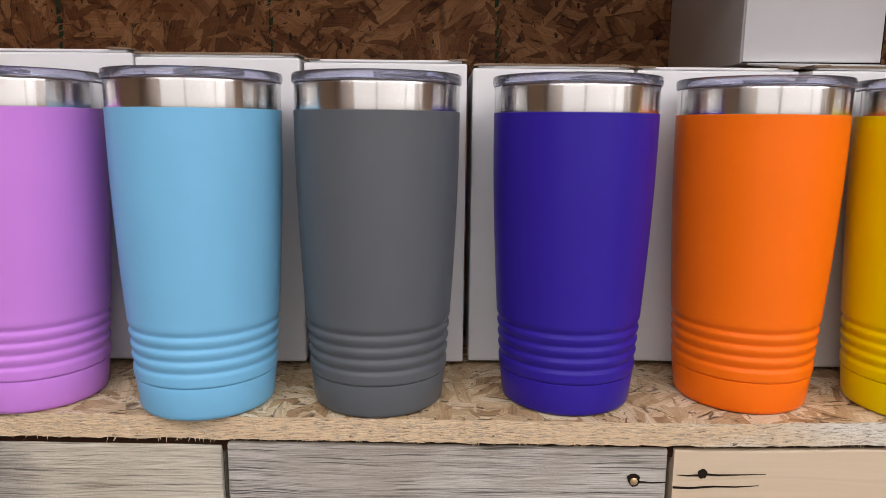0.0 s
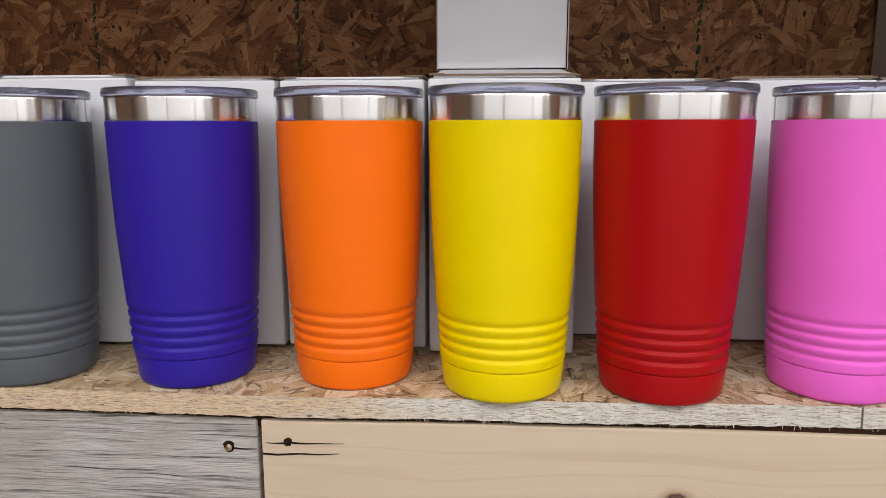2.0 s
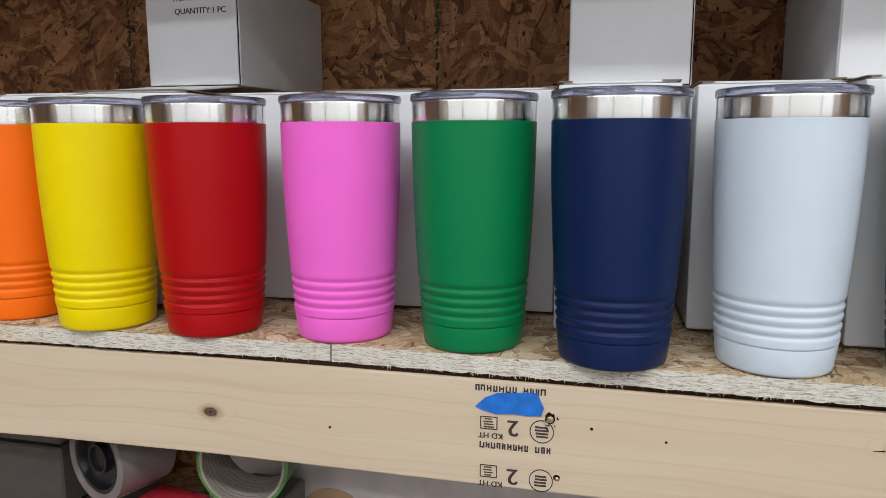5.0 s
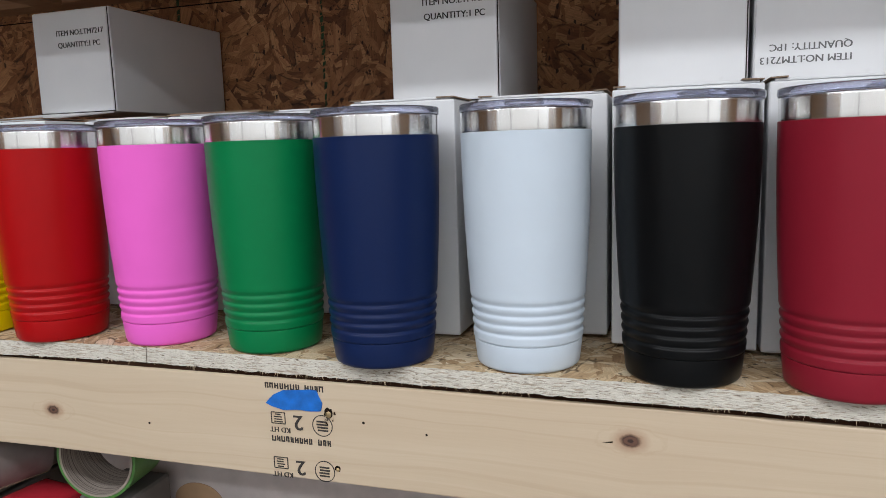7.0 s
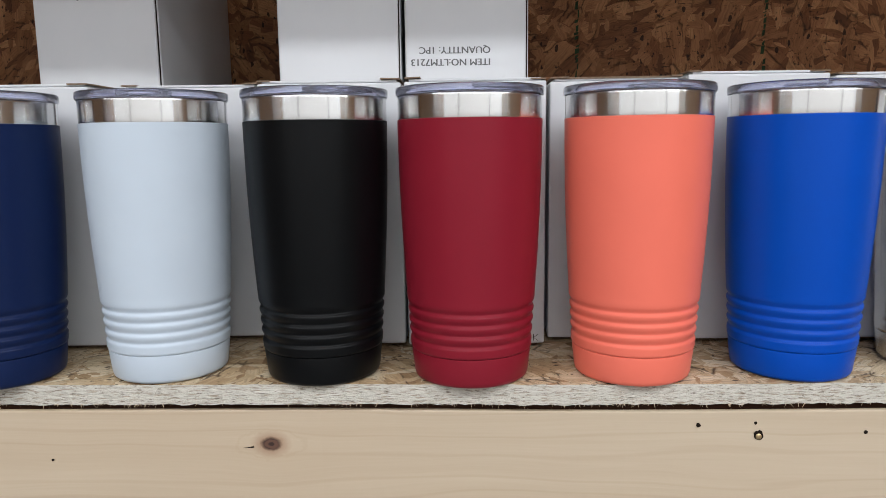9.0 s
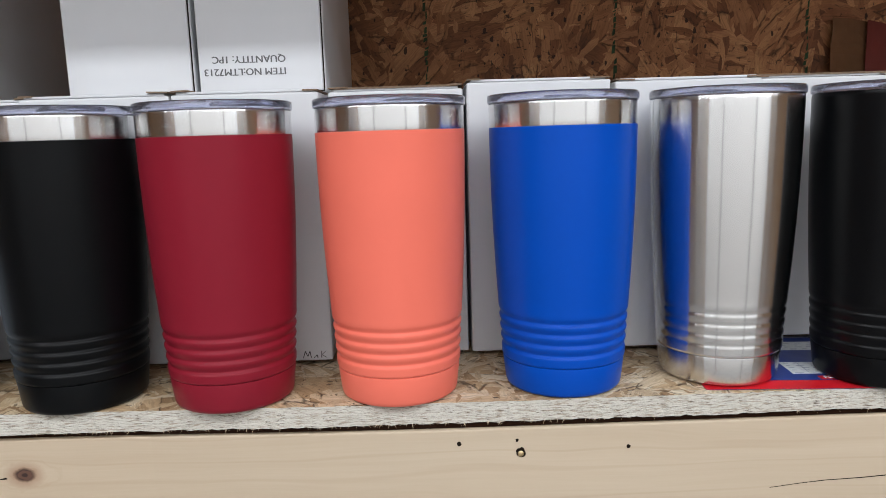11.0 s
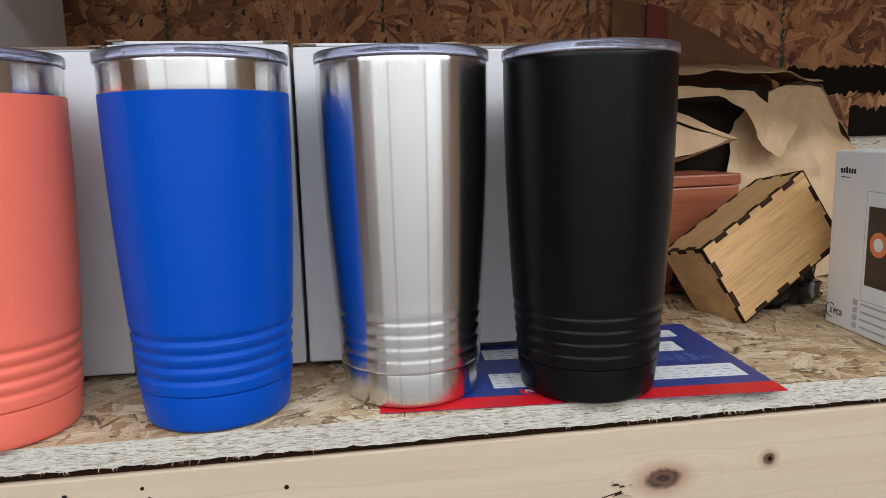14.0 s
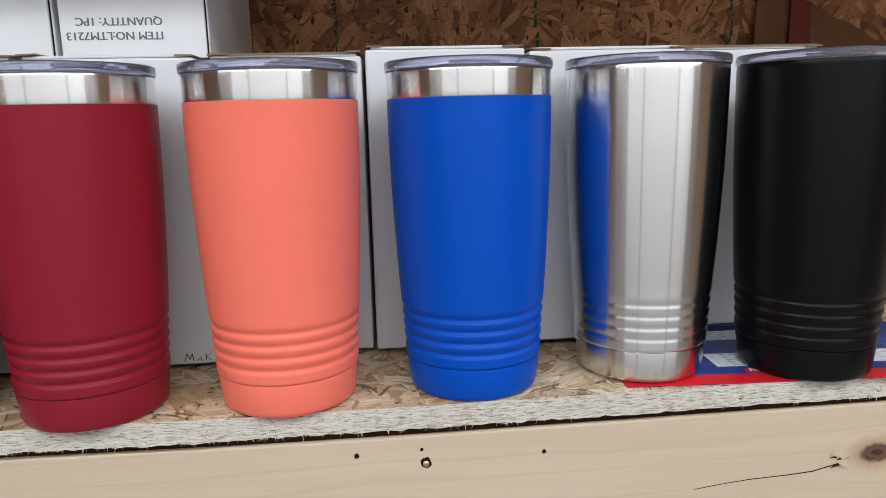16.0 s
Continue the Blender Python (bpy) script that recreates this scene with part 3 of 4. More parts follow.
def bowed_board(x0, x1, y0, y1, bottom, tops):
    """A sawn board whose top edge bows a few millimetres along its length."""
    bm = bmesh.new()
    n = 70
    rows = []
    for i in range(n + 1):
        x = x0 + (x1 - x0) * i / n
        zt = tops[-1][1]
        for (xa, za), (xb, zb) in zip(tops, tops[1:]):
            if xa <= x <= xb:
                zt = za + (zb - za) * (x - xa) / (xb - xa)
                break
        c = 0.0012
        ring = ((y0, bottom + c), (y0, zt - c), (y0 + c * 0.3, zt - c * 0.3), (y0 + c, zt), (y1, zt), (y1, bottom), (y0 + c, bottom), (y0 + c * 0.3, bottom + c * 0.3))
        rows.append([bm.verts.new((x, y, z)) for y, z in ring])
    for a, b in zip(rows, rows[1:]):
        for k in range(8):
            bm.faces.new((a[k], b[k], b[(k + 1) % 8], a[(k + 1) % 8]))
    bm.faces.new(rows[0])
    bm.faces.new(rows[-1][::-1])
    return bm


pine = part("front_board", bowed_board(0.1195, 3.2, 0.0, 0.02, BZ0, ((0.0, -0.0150), (0.3, -0.0156), (0.56, -0.0158), (0.9, -0.0170), (1.17, -0.0168), (1.45, -0.0165), (3.3, -0.0150))), M_PINE, shelf, "pale knotty pine board")
grey = fascia("front_board", -0.1045, 0.1165, BZ0 - 0.001, BZ1 - 0.0005, M_GREY, "weathered grey board", y=0.0005)
wash = fascia("front_board", -1.2, -0.1075, BZ0 - 0.001, BZ1 - 0.0025, M_WASH, "cream washed worn board, grey towards its far end", y=0.001)
part("back_rail", block(-1.2, 3.2, 0.31, WALL_Y, -0.1, -SHELF_T), M_JOIST, shelf)


# added dark strip: shade of the gap under the shelf, put in as colour
part("gap_shim", bowed_board(-1.2, 3.2, 0.0026, 0.0195, BZ1 - 0.006, ((-1.3, -SHELF_T - 0.0002), (3.3, -SHELF_T - 0.0002))), M_GAPSHADE, shelf, "dark brown strip standing in for the shade in the gap")


def hole(x, z, r, parent, screw=False, y=0.0):
    """A dark countersunk hole in a board, with or without a screw head in it."""
    rnd2 = random.Random(int(x * 1000))
    ps = [(x + r * (1 + rnd2.uniform(-0.18, 0.18)) * math.cos(a * math.pi / 7), y - 0.0003, z + r * (1 + rnd2.uniform(-0.18, 0.18)) * math.sin(a * math.pi / 7)) for a in range(14)]
    ob = part("nail_hole", slab(ps, 0.0006, (0, 1, 0)), M_HOLE, parent)
    if screw:
        bm = revolve(((0, 0.0009), (r * 0.35, 0.0009), (r * 0.62, 0.0004), (r * 0.62, 0)), 14)
        bm.transform(Matrix.Translation((x, y - 0.0003, z - r * 0.25)) @ FRONT)
        part("screw", bm, M_SCREW, ob, "zinc screw head", True, 40)
    return ob


hole(0.1, -0.0315, 0.0032, grey, True)
hole(0.095, -0.0752, 0.0030, grey, True)
for hx, hz, hr, hs in ((0.134, -0.0278, 0.0024, False), (0.1345, -0.0665, 0.0015, False), (0.1352, -0.0762, 0.0028, True), (0.4415, -0.0588, 0.0009, False), (0.6185, -0.0425, 0.0010, False),
                       (0.6635, -0.0468, 0.0008, False), (1.041, -0.0253, 0.0013, False), (1.0735, -0.0243, 0.0009, False), (1.0755, -0.0315, 0.0028, True), (1.1365, -0.0302, 0.0011, False), (0.5975, -0.0778, 0.0022, True), (0.5925, -0.0378, 0.0036, True), (1.3805, -0.0405, 0.0012, False)):
    hole(hx, hz, hr, pine, hs)


def crack(pts, w, parent, y=0.0):
    """A narrow open check that tapers out along the grain."""
    n = len(pts) - 1
    up = [(x, y - 0.0003, z + w * (1 - i / n) + 0.00008) for i, (x, z) in enumerate(pts)]
    lo = [(x, y - 0.0003, z - w * (1 - i / n) - 0.00008) for i, (x, z) in enumerate(pts)]
    return part("crack", slab(up + lo[::-1], 0.0006, (0, 1, 0)), M_HOLE, parent)


crack(((0.1197, -0.0352), (0.128, -0.0356), (0.14, -0.0346), (0.152, -0.0348), (0.163, -0.0341)), 0.0005, pine)
crack(((0.136, -0.0281), (0.142, -0.0285), (0.15, -0.0283), (0.166, -0.0281)), 0.0004, pine)
crack(((0.132, -0.0286), (0.127, -0.0289), (0.1215, -0.0286)), 0.0004, pine)
crack(((1.300, -0.050), (1.285, -0.0535), (1.27, -0.0545), (1.25, -0.0552), (1.235, -0.0565), (1.218, -0.0585)), 0.00016, pine)
crack(((-0.1062, -0.0165), (-0.106, -0.04), (-0.1042, -0.06), (-0.104, -0.088)), 0.0012, wash, 0.0005)
crack(((0.1012, -0.0325), (0.109, -0.033), (0.116, -0.0327)), 0.0003, grey)
crack(((0.783, -0.0395), (0.7835, -0.0398), (0.777, -0.0402)), 0.0004, pine)
# splintered wood beside the large knot
rnd = random.Random(21)
for i in range(9):
    x, z = 1.296 + rnd.uniform(-0.004, 0.010), -0.0480 + rnd.uniform(-0.0045, 0.0045)
    l, a = rnd.uniform(0.002, 0.006), rnd.uniform(-0.5, 0.5)
    dx, dz = l * math.cos(a), l * math.sin(a)
    part("splinter", slab([(x, -0.0002, z), (x + dx, -0.0002, z + dz), (x + dx * 0.6, -0.0002, z + dz + 0.0009)], -0.0006, (0, 1, 0)), (M_CHAR if i % 4 == 0 else M_PINE), pine)

# upside-down mill stamps and a scrap of tape
stamp_turn = FRONT @ Matrix.Rotation(math.pi, 4, "Z")


def bar(x0, x1, z0, z1, mat, parent, name="stamp_bar"):
    return part(name, block(x0, x1, -0.0004, 0.0004, z0, z1), mat, parent)


def frame_rect(cx, cz, w, h, t, parent):
    bms = [block(cx - w, cx + w, -0.0004, 0.0004, cz + s * h - t, cz + s * h + t) for s in (-1, 1)] + [block(cx + s * w - t, cx + s * w + t, -0.0004, 0.0004, cz - h, cz + h) for s in (-1, 1)]
    return part("stamp_frame", join(*bms), M_INKSOFT, parent)


def word_bars(x0, x1, gap, z, h, rnd, parent):
    """A worn line of unreadable capitals: upright strokes, some short, with a space in it."""
    x = x0
    while x < x1:
        w = rnd.uniform(0.0022, 0.0034)
        if abs(x + w / 2 - gap) > 0.0022:
            bms = [block(x, x + 0.0009, -0.0004, 0.0004, z + rnd.uniform(0, 0.0006), z + h), block(x + w - 0.0009, x + w, -0.0004, 0.0004, z, z + h - rnd.uniform(0, 0.0006))]
            zz = z + h * rnd.choice((0.0, 0.42, 0.8))
            bms.append(block(x, x + w, -0.00035, 0.00035, zz, zz + 0.0009))
            part("stamp_bar", join(*bms), M_INKSOFT, parent)
        x += w + rnd.uniform(0.0008, 0.0012)


def mill_stamp(dz, parent, seed):
    rnd = random.Random(seed)
    lettering("stamp_text", "2", 0.0154, M_INKSOFT, parent, Matrix.Translation((0.5765, -0.0003, -0.0395 + dz)) @ stamp_turn)
    lettering("stamp_text", "KD HT", 0.0054, M_INKSOFT, parent, Matrix.Translation((0.5660, -0.0003, -0.0492 + dz)) @ stamp_turn)
    frame_rect(0.5565, -0.0424 + dz, 0.0054, 0.0041, 0.00028, parent)
    for i in range(4):
        bar(0.5530 + rnd.uniform(0, 0.001), 0.5600 - rnd.uniform(0, 0.002), -0.0455 + dz + i * 0.0018, -0.0448 + dz + i * 0.0018, M_INKSOFT, parent)
    # round mark with bars inside, blotted on one side
    ring = revolve(((0.0078, 0), (0.0078, 0.0006), (0.0072, 0.0006), (0.0072, 0)), 28, True)
    ring.transform(Matrix.Translation((0.5909, 0.0003, -0.0452 + dz)) @ FRONT)
    part("stamp_ring", ring, M_INKSOFT, parent)
    for i in range(4):
        bar(0.5862 + rnd.uniform(0, 0.0015), 0.5955 - rnd.uniform(0, 0.0015), -0.0492 + dz + i * 0.0021, -0.0481 + dz + i * 0.0021, M_INKSOFT, parent)
    if dz == 0:
        word_bars(0.5505, 0.5955, 0.5835, -0.0598, 0.0042, rnd, parent)


had = set(pine.children)
mill_stamp(0.0, pine, 4)
mill_stamp(-0.0334, pine, 6)
word_bars(0.5475, 0.5905, 0.5775, -0.0210, 0.0042, random.Random(9), pine)
# ink blot and splintered wood round the deep screw beside the tape
rnd = random.Random(33)
for i in range(16):
    a0, r0 = rnd.uniform(0, 6.28), rnd.uniform(0.0005, 0.0048)
    x, z = 0.5957 + r0 * math.cos(a0), -0.0375 + 1.5 * r0 * math.sin(a0)
    l, t0 = rnd.uniform(0.0008, 0.0026), rnd.uniform(-0.7, 0.7)
    part("splinter", slab([(x, -0.0003, z), (x + l * math.cos(t0), -0.0003, z + l * math.sin(t0)), (x + l * 0.5, -0.0003, z + 0.0011)], -0.0005, (0, 1, 0)), M_CHAR if i % 3 else M_PINE, pine)
for ob in set(pine.children) - had:
    ob.data.transform(Matrix.Translation((-0.0036, 0, -0.0023)))
tape_pts = ((0.5475, -0.0318), (0.5540, -0.0252), (0.5617, -0.0216), (0.5740, -0.0205), (0.5825, -0.0196), (0.5880, -0.0198), (0.5898, -0.0245), (0.5920, -0.0290), (0.5905, -0.0345), (0.5820, -0.0352), (0.5740, -0.0347), (0.5610, -0.0358), (0.5520, -0.0336))
tape = part("masking_tape", slab([(a - 0.0036, -0.0010, b - 0.0023) for a, b in tape_pts], 0.0007, (0, 1, 0)), M_TAPE)
tagged(tape, "torn scrap of blue masking tape on pine board", "tape")

# the long front bows in by up to a centimetre between its ends
SHELF_BOW = ((0.12, 0.0), (0.25, 0.005), (0.44, 0.0115), (0.6, 0.009), (0.8, 0.006), (1.0, 0.001), (1.1, 0.0))
BOARD_BOW = ((0.13, 0.0), (0.25, 0.005), (0.35, 0.0075), (0.8, 0.0075), (1.05, 0.0))


def bow(keys, x):
    for (xa, ya), (xb, yb) in zip(keys, keys[1:]):
        if xa <= x <= xb:
            u = (x - xa) / (xb - xa)
            return ya + (yb - ya) * u * u * (3 - 2 * u)
    return 0.0


for ob in [tape, *shelf.children_recursive]:
    keys = SHELF_BOW if ob.name.startswith(("shelf_board", "torn_fibres")) else BOARD_BOW
    for v in ob.data.vertices:
        if v.co.y < 0.06:
            v.co.y += bow(keys, v.co.x)

# shelf above, with its cleat
upper = tagged(empty("upper_shelf"), "rough timber shelf above the cartons", "shelf", kind="structure")
part("shelf_board", block(-1.2, 3.2, -0.022, WALL_Y, UP_Z + 0.02, UP_Z + 0.032), M_JOIST, upper)
# added, unseen front board, placed to drop a shadow line on the upper cartons
part("front_board", block(-1.2, 3.2, -0.02, 0.0, UP_Z - 0.012, UP_Z + 0.0198, 0.0015), M_JOIST, upper)
part("wall_cleat", block(-1.2, 3.2, WALL_Y - 0.035, WALL_Y, UP_Z - 0.012, UP_Z + 0.02, 0.0015), M_JOIST, upper)
for jx in (-0.55, 0.06, 0.66, 1.27, 1.88):
    part("joist", block(jx, jx + 0.038, 0.0, WALL_Y - 0.035, UP_Z - 0.015, UP_Z + 0.02, 0.0015), M_JOIST, upper)

# ---- tumblers ----
RIDGES = (0.0245, 0.0306, 0.0367, 0.0428)


def body_profile(z_low, z_top, depth=0.0013):
    """Radius and height up the side: ridged grip low down, then a full curve that straightens towards the rim."""
    out = [(0.0346, z_low), (0.0351, z_low + 0.0001), (0.0353, z_low + 0.0004)]
    z = z_low + 0.0012
    while z < 0.0478:
        base = 0.0353 + (z - 0.0172) * 0.0635
        # each ridge rolls in slowly towards its foot and steps out sharply to the next
        g = max((math.exp(-(((z - gz) / (0.0021 if z > gz else 0.0011)) ** 2)) for gz in RIDGES))
        out.append((base + 0.00032 - depth * g, z))
        z += 0.0004
    key = ((0.0478, 0.03745), (0.055, 0.03795), (0.07, 0.03885), (0.09, 0.03985), (0.11, 0.04060), (0.13, 0.04105), (0.15, 0.04130), (0.168, 0.04140))
    z = 0.0492
    while z < z_top - 1e-6:
        for (za, ra), (zb, rb) in zip(key, key[1:]):
            if za <= z <= zb:
                out.append((ra + (rb - ra) * (z - za) / (zb - za), z))
                break
        z += 0.0055
    return out


PAINT_Z, RIM_Z, LID_TOP = 0.1490, 0.1622, 0.1667


def make_tumbler(paint, label, full=False, bare=False):
    e = empty("tumbler")
    tagged(e, label, "tumbler", "row of insulated tumblers")
    mat = M_STEEL if bare else paint
    top = RIM_Z if (full or bare) else PAINT_Z
    prof = body_profile(0.0174, top, 0.0004 if bare else 0.0007 if full else 0.0013)
    edge = prof[-1][0] + 0.00003
    if full or bare:
        prof += [(0.0413, top - 0.0012), (0.0409, top), (0.0403, top), (0.0399, top - 0.0015), (0.0385, 0.10), (0.034, 0.024), (0, 0.0235)]
    else:
        prof += [(edge, top - 0.0002), (edge - 0.0004, top), (0.0395, top), (0.0385, 0.10), (0.034, 0.024), (0, 0.0235)]
    part("body", revolve(((0, 0.0174), *prof)), mat, e, "", True, 50)
    part("base", revolve(((0, 0.0006), (0.0285, 0.0006), (0.0300, 0.0), (0.0318, 0.0002), (0.0331, 0.0012), (0.0337, 0.0030), (0.0352, 0.0167), (0.0351, 0.0171), (0.0346, 0.0173), (0, 0.0173))), mat, e, "", True, 50)
    if not (full or bare):
        part("rim_band", revolve(((0.0400, PAINT_Z - 0.002), (0.0409, PAINT_Z), (0.0410, PAINT_Z + 0.0006), (0.0410, 0.152), (0.0411, 0.158), (0.0411, RIM_Z - 0.0018), (0.0411, RIM_Z - 0.0013), (0.0410, RIM_Z - 0.0006), (0.0407, RIM_Z), (0.0403, RIM_Z), (0.0399, RIM_Z - 0.0015), (0.0396, PAINT_Z - 0.002)), 72, True), M_STEEL, e, "bare brushed steel rim", True, 50)
    d = LID_TOP - 0.1718
    lid = part("lid", revolve([(r, z + d) for r, z in ((0, 0.1686), (0.0362, 0.1686), (0.0367, 0.1712), (0.0372, 0.1718), (0.0413, 0.1718), (0.0420, 0.1713), (0.0421, 0.1704), (0.0421, 0.1682), (0.0419, 0.1672), (0.0414, 0.1669), (0.0412, 0.1676), (0.0398, 0.1676), (0.0394, 0.1610), (0.0386, 0.1600), (0.0374, 0.1610), (0.0370, 0.1660), (0, 0.1664))], 72), M_LID, e, "clear bluish plastic lid", True, 35)
    # drinking slider that crosses the lid
    part("slider", block(-0.011, 0.011, -0.0355, -0.002, LID_TOP - 0.0031, LID_TOP - 0.0012, 0.0007, 2), M_LID, lid)
    return e


K = 0.92
ROW = (
    (-0.2125, 0.027, "lilac", (196, 128, 218)), (-0.1195, 0.022, "light blue", (112, 182, 222)), (-0.0307, 0.0290, "dark grey", (88, 93, 98)), (0.0692, 0.035, "indigo", (48, 32, 148)),
    (0.165, 0.0407, "orange", (246, 112, 20)), (0.253, 0.0286, "yellow", (230, 206, 0)), (0.3425, 0.0325, "red", (166, 12, 17)), (0.4408, 0.0427, "pink", (236, 104, 204)),
    (0.5354, 0.0407, "green", (8, 118, 68)), (0.629, 0.0252, "navy blue", (17, 34, 74)), (0.7265, 0.037, "white", (200, 212, 224)), (0.8228, 0.0304, "black", (9, 11, 13)),
    (0.912, 0.0242, "maroon", (136, 30, 46)), (1.008, 0.025, "coral", (244, 122, 102)), (1.1048, 0.0298, "royal blue", (0, 75, 184)))
for i, (tx, ty, name, rgb) in enumerate(ROW):
    t = make_tumbler(powder("powder_coat_" + name.replace(" ", "_"), lin(*rgb, K)), f"{name} powder-coated steel tumbler with ridged base and clear lid")
    t.matrix_world = pose(tx, ty, 0.0002, 0, 0, 37 * i % 360)
t = make_tumbler(None, "bare brushed stainless steel tumbler standing on printed leaflet", bare=True)
t.matrix_world = pose(1.2000, 0.0365, 0.0009, 0, 0, 200)
t = make_tumbler(powder("powder_coat_black_full", lin(11, 12, 14, K), 0.3), "all-black powder-coated tumbler standing on printed leaflet", full=True)
t.matrix_world = pose(1.2890, 0.0220, 0.0009, 0, 0, 120)

# ---- white cartons ----
CH = 0.1745


def make_carton(w, d, h, seed, flap=0.0, label="plain white corrugated carton standing on the shelf"):
    """A tall tuck-top carton: body, lid flap with raw brown edges, corner tabs."""
    r = random.Random(seed)
    e = empty("carton")
    tagged(e, label, "box", "white cartons")
    part("body", block(-w / 2, w / 2, 0, d, 0.0026, h, 0.0012, 2), M_CARTON, e)
    part("bottom_flap", block(-w / 2 + 0.004, w / 2 - 0.004, 0.007, d - 0.004, 0.0, 0.0025), M_RAW, e, "raw brown card edge")
    fl = block(-w / 2 + 0.003, w / 2 - 0.003, 0.001, d - 0.001, 0.0, 0.0016, 0.0004)
    fl.transform(Matrix.Translation((0, 0, h + 0.0002)) @ Matrix.Rotation(radians(flap), 4, "X"))
    part("top_flap", fl, M_CARTON, e)
    for s in (-1, 1):
        l = r.uniform(0.007, 0.013)
        z = h + r.uniform(0.0005, 0.0022)
        tb = block(-l / 2, l / 2, -0.0006, 0.05, 0, 0.0009)
        tb.transform(Matrix.Translation((s * (w / 2 - l / 2 - 0.0005), 0, z)) @ Matrix.Rotation(radians(r.uniform(-2.5, 2.5)), 4, "Y"))
        part("corner_tab", tb, M_RAW, e, "raw brown card edge")
    if flap:
        ed = block(-w / 2 + 0.003, w / 2 - 0.003, 0.0002, 0.0016, 0.0003, 0.0014)
        ed.transform(Matrix.Translation((0, 0, h + 0.0012)) @ Matrix.Rotation(radians(flap), 4, "X"))
        part("flap_edge", ed, M_RAW, e, "raw brown card edge")
    return e


CARTONS = ((-0.3105, 0.072, 0.091, 0, 0.3), (-0.217, 0.072, 0.091, 0, 0), (-0.1245, 0.072, 0.092, 0, 0.3), (-0.031, 0.075, 0.0915, 0.5, 0), (0.0635, 0.0785, 0.091, 0.6, 2), (0.157, 0.082, 0.0915, 0, 0), (0.252, 0.076, 0.092, 2, 6.4),
           (0.3435, 0.121, 0.089, 1, 0), (0.441, 0.117, 0.092, 2, 1.5), (0.537, 0.124, 0.092, -2, 0), (0.628, 0.076, 0.081, 0, 0), (0.7265, 0.097, 0.0925, 0.5, 0), (0.8235, 0.0755, 0.0925, 0, 0),
           (0.917, 0.0725, 0.0905, 0, 0), (1.009, 0.084, 0.0855, -2.5, 1.0), (1.0995, 0.0795, 0.091, 0, 0), (1.193, 0.0755, 0.092, -1, 0), (1.2865, 0.088, 0.091, -1, 3.5))
for i, (cx, cy, w, rz, flap) in enumerate(CARTONS):
    c = make_carton(w, 0.092, CH + (0.006, 0.006, 0.004, 0.002)[i] if i < 4 else CH + (0.003 if abs(cx - 1.0995) < 0.001 else 0), 70 + i, flap)
    c.matrix_world = pose(cx, cy, 0.0014 if cx > 1.15 else 0.0003, 0, 0, rz)
    if abs(cx - 0.917) < 1e-4:
        # pencilled scribble near the foot
        for a, b, cc, dd in ((0.026, 0.0045, 0.0275, 0.009), (0.0275, 0.009, 0.029, 0.0055), (0.029, 0.0055, 0.0305, 0.009), (0.0305, 0.009, 0.0312, 0.0045), (0.033, 0.0045, 0.035, 0.0065), (0.035, 0.0065, 0.0356, 0.0045), (0.038, 0.0045, 0.0382, 0.009), (0.0382, 0.0065, 0.0412, 0.009), (0.0382, 0.0065, 0.0412, 0.0045)):
            q = 0.00025
            part("pen_stroke", slab([(a - q, -0.0002, b), (a + q, -0.0002, b), (cc + q, -0.0002, dd), (cc - q, -0.0002, dd)], 0.0004, (0, 1, 0)), M_INK, c)


def make_lying(w, d, h, label):
    e = empty("carton")
    tagged(e, label, "box", "white cartons")
    part("body", block(-w / 2, w / 2, 0.0016, d, 0, h, 0.001, 2), M_CARTON, e)
    part("end_flap", block(-w / 2 + 0.0008, w / 2 - 0.0018, 0, 0.0016, 0.001, h - 0.001, 0.0005), M_CARTON, e)
    # dark strips paint the shadow line in the fold gaps beside the flap
    part("fold_gap", block(w / 2 - 0.0016, w / 2 - 0.0008, 0.0010, 0.0015, 0.001, h - 0.001), M_HOLE, e)
    part("fold_gap", block(-w / 2 + 0.001, w / 2 - 0.001, 0.0010, 0.0015, 0.0002, 0.0009), M_HOLE, e)
    return e


UZ = CH + 0.0045
M_FADED = plain("faded_black_ink", (0.13, 0.13, 0.135, 1), 0.7)
for ux, uy, w, rz, h, lines, turned in ((0.2495, 0.165, 0.0950, -1.0, 0.1000, ("ITEM NO:LTM7217", "QUANTITY:1 PC"), False), (0.635, 0.163, 0.094, 0, 0.1075, ("ITEM NO:LTM7217", "QUANTITY:1 PC"), False),
                                        (0.8215, 0.14, 0.089, 0, 0.1075, (), False), (0.9135, 0.14, 0.089, 0, 0.1075, ("ITEM NO:LTM7213", "QUANTITY: 1PC"), True)):
    c = make_lying(w, 0.178, h, "white carton lying on other cartons, end " + ("printed with item number" if lines else "unprinted"))
    c.matrix_world = pose(ux, uy, UZ + (0.0075 if ux < 0.3 else 0), 0, 0, rz)
    for k, s in enumerate(lines):
        if turned:
            m = Matrix.Translation((0.0175, -0.0001, 0.0172 + 0.0085 * k)) @ FRONT @ Matrix.Rotation(math.pi, 4, "Z")
            lettering("printed_text", s, 0.0068, M_FADED, c, m, sx=1.05)
        else:
            m = Matrix.Translation((-0.0180 + (0.0012 if k else 0), -0.0001, h - (0.0290 if ux > 0.5 else 0.0245) - 0.0115 * k)) @ FRONT
            lettering("printed_text", s, 0.0074, M_INK, c, m, sx=0.98)

# ---- leaflet under the last two tumblers ----
LEAF = Matrix.Translation((1.181, 0.003, 0.0002)) @ Matrix.Rotation(radians(-4.0), 4, "Z")
leaf = empty("leaflet")
leaf.matrix_world = LEAF
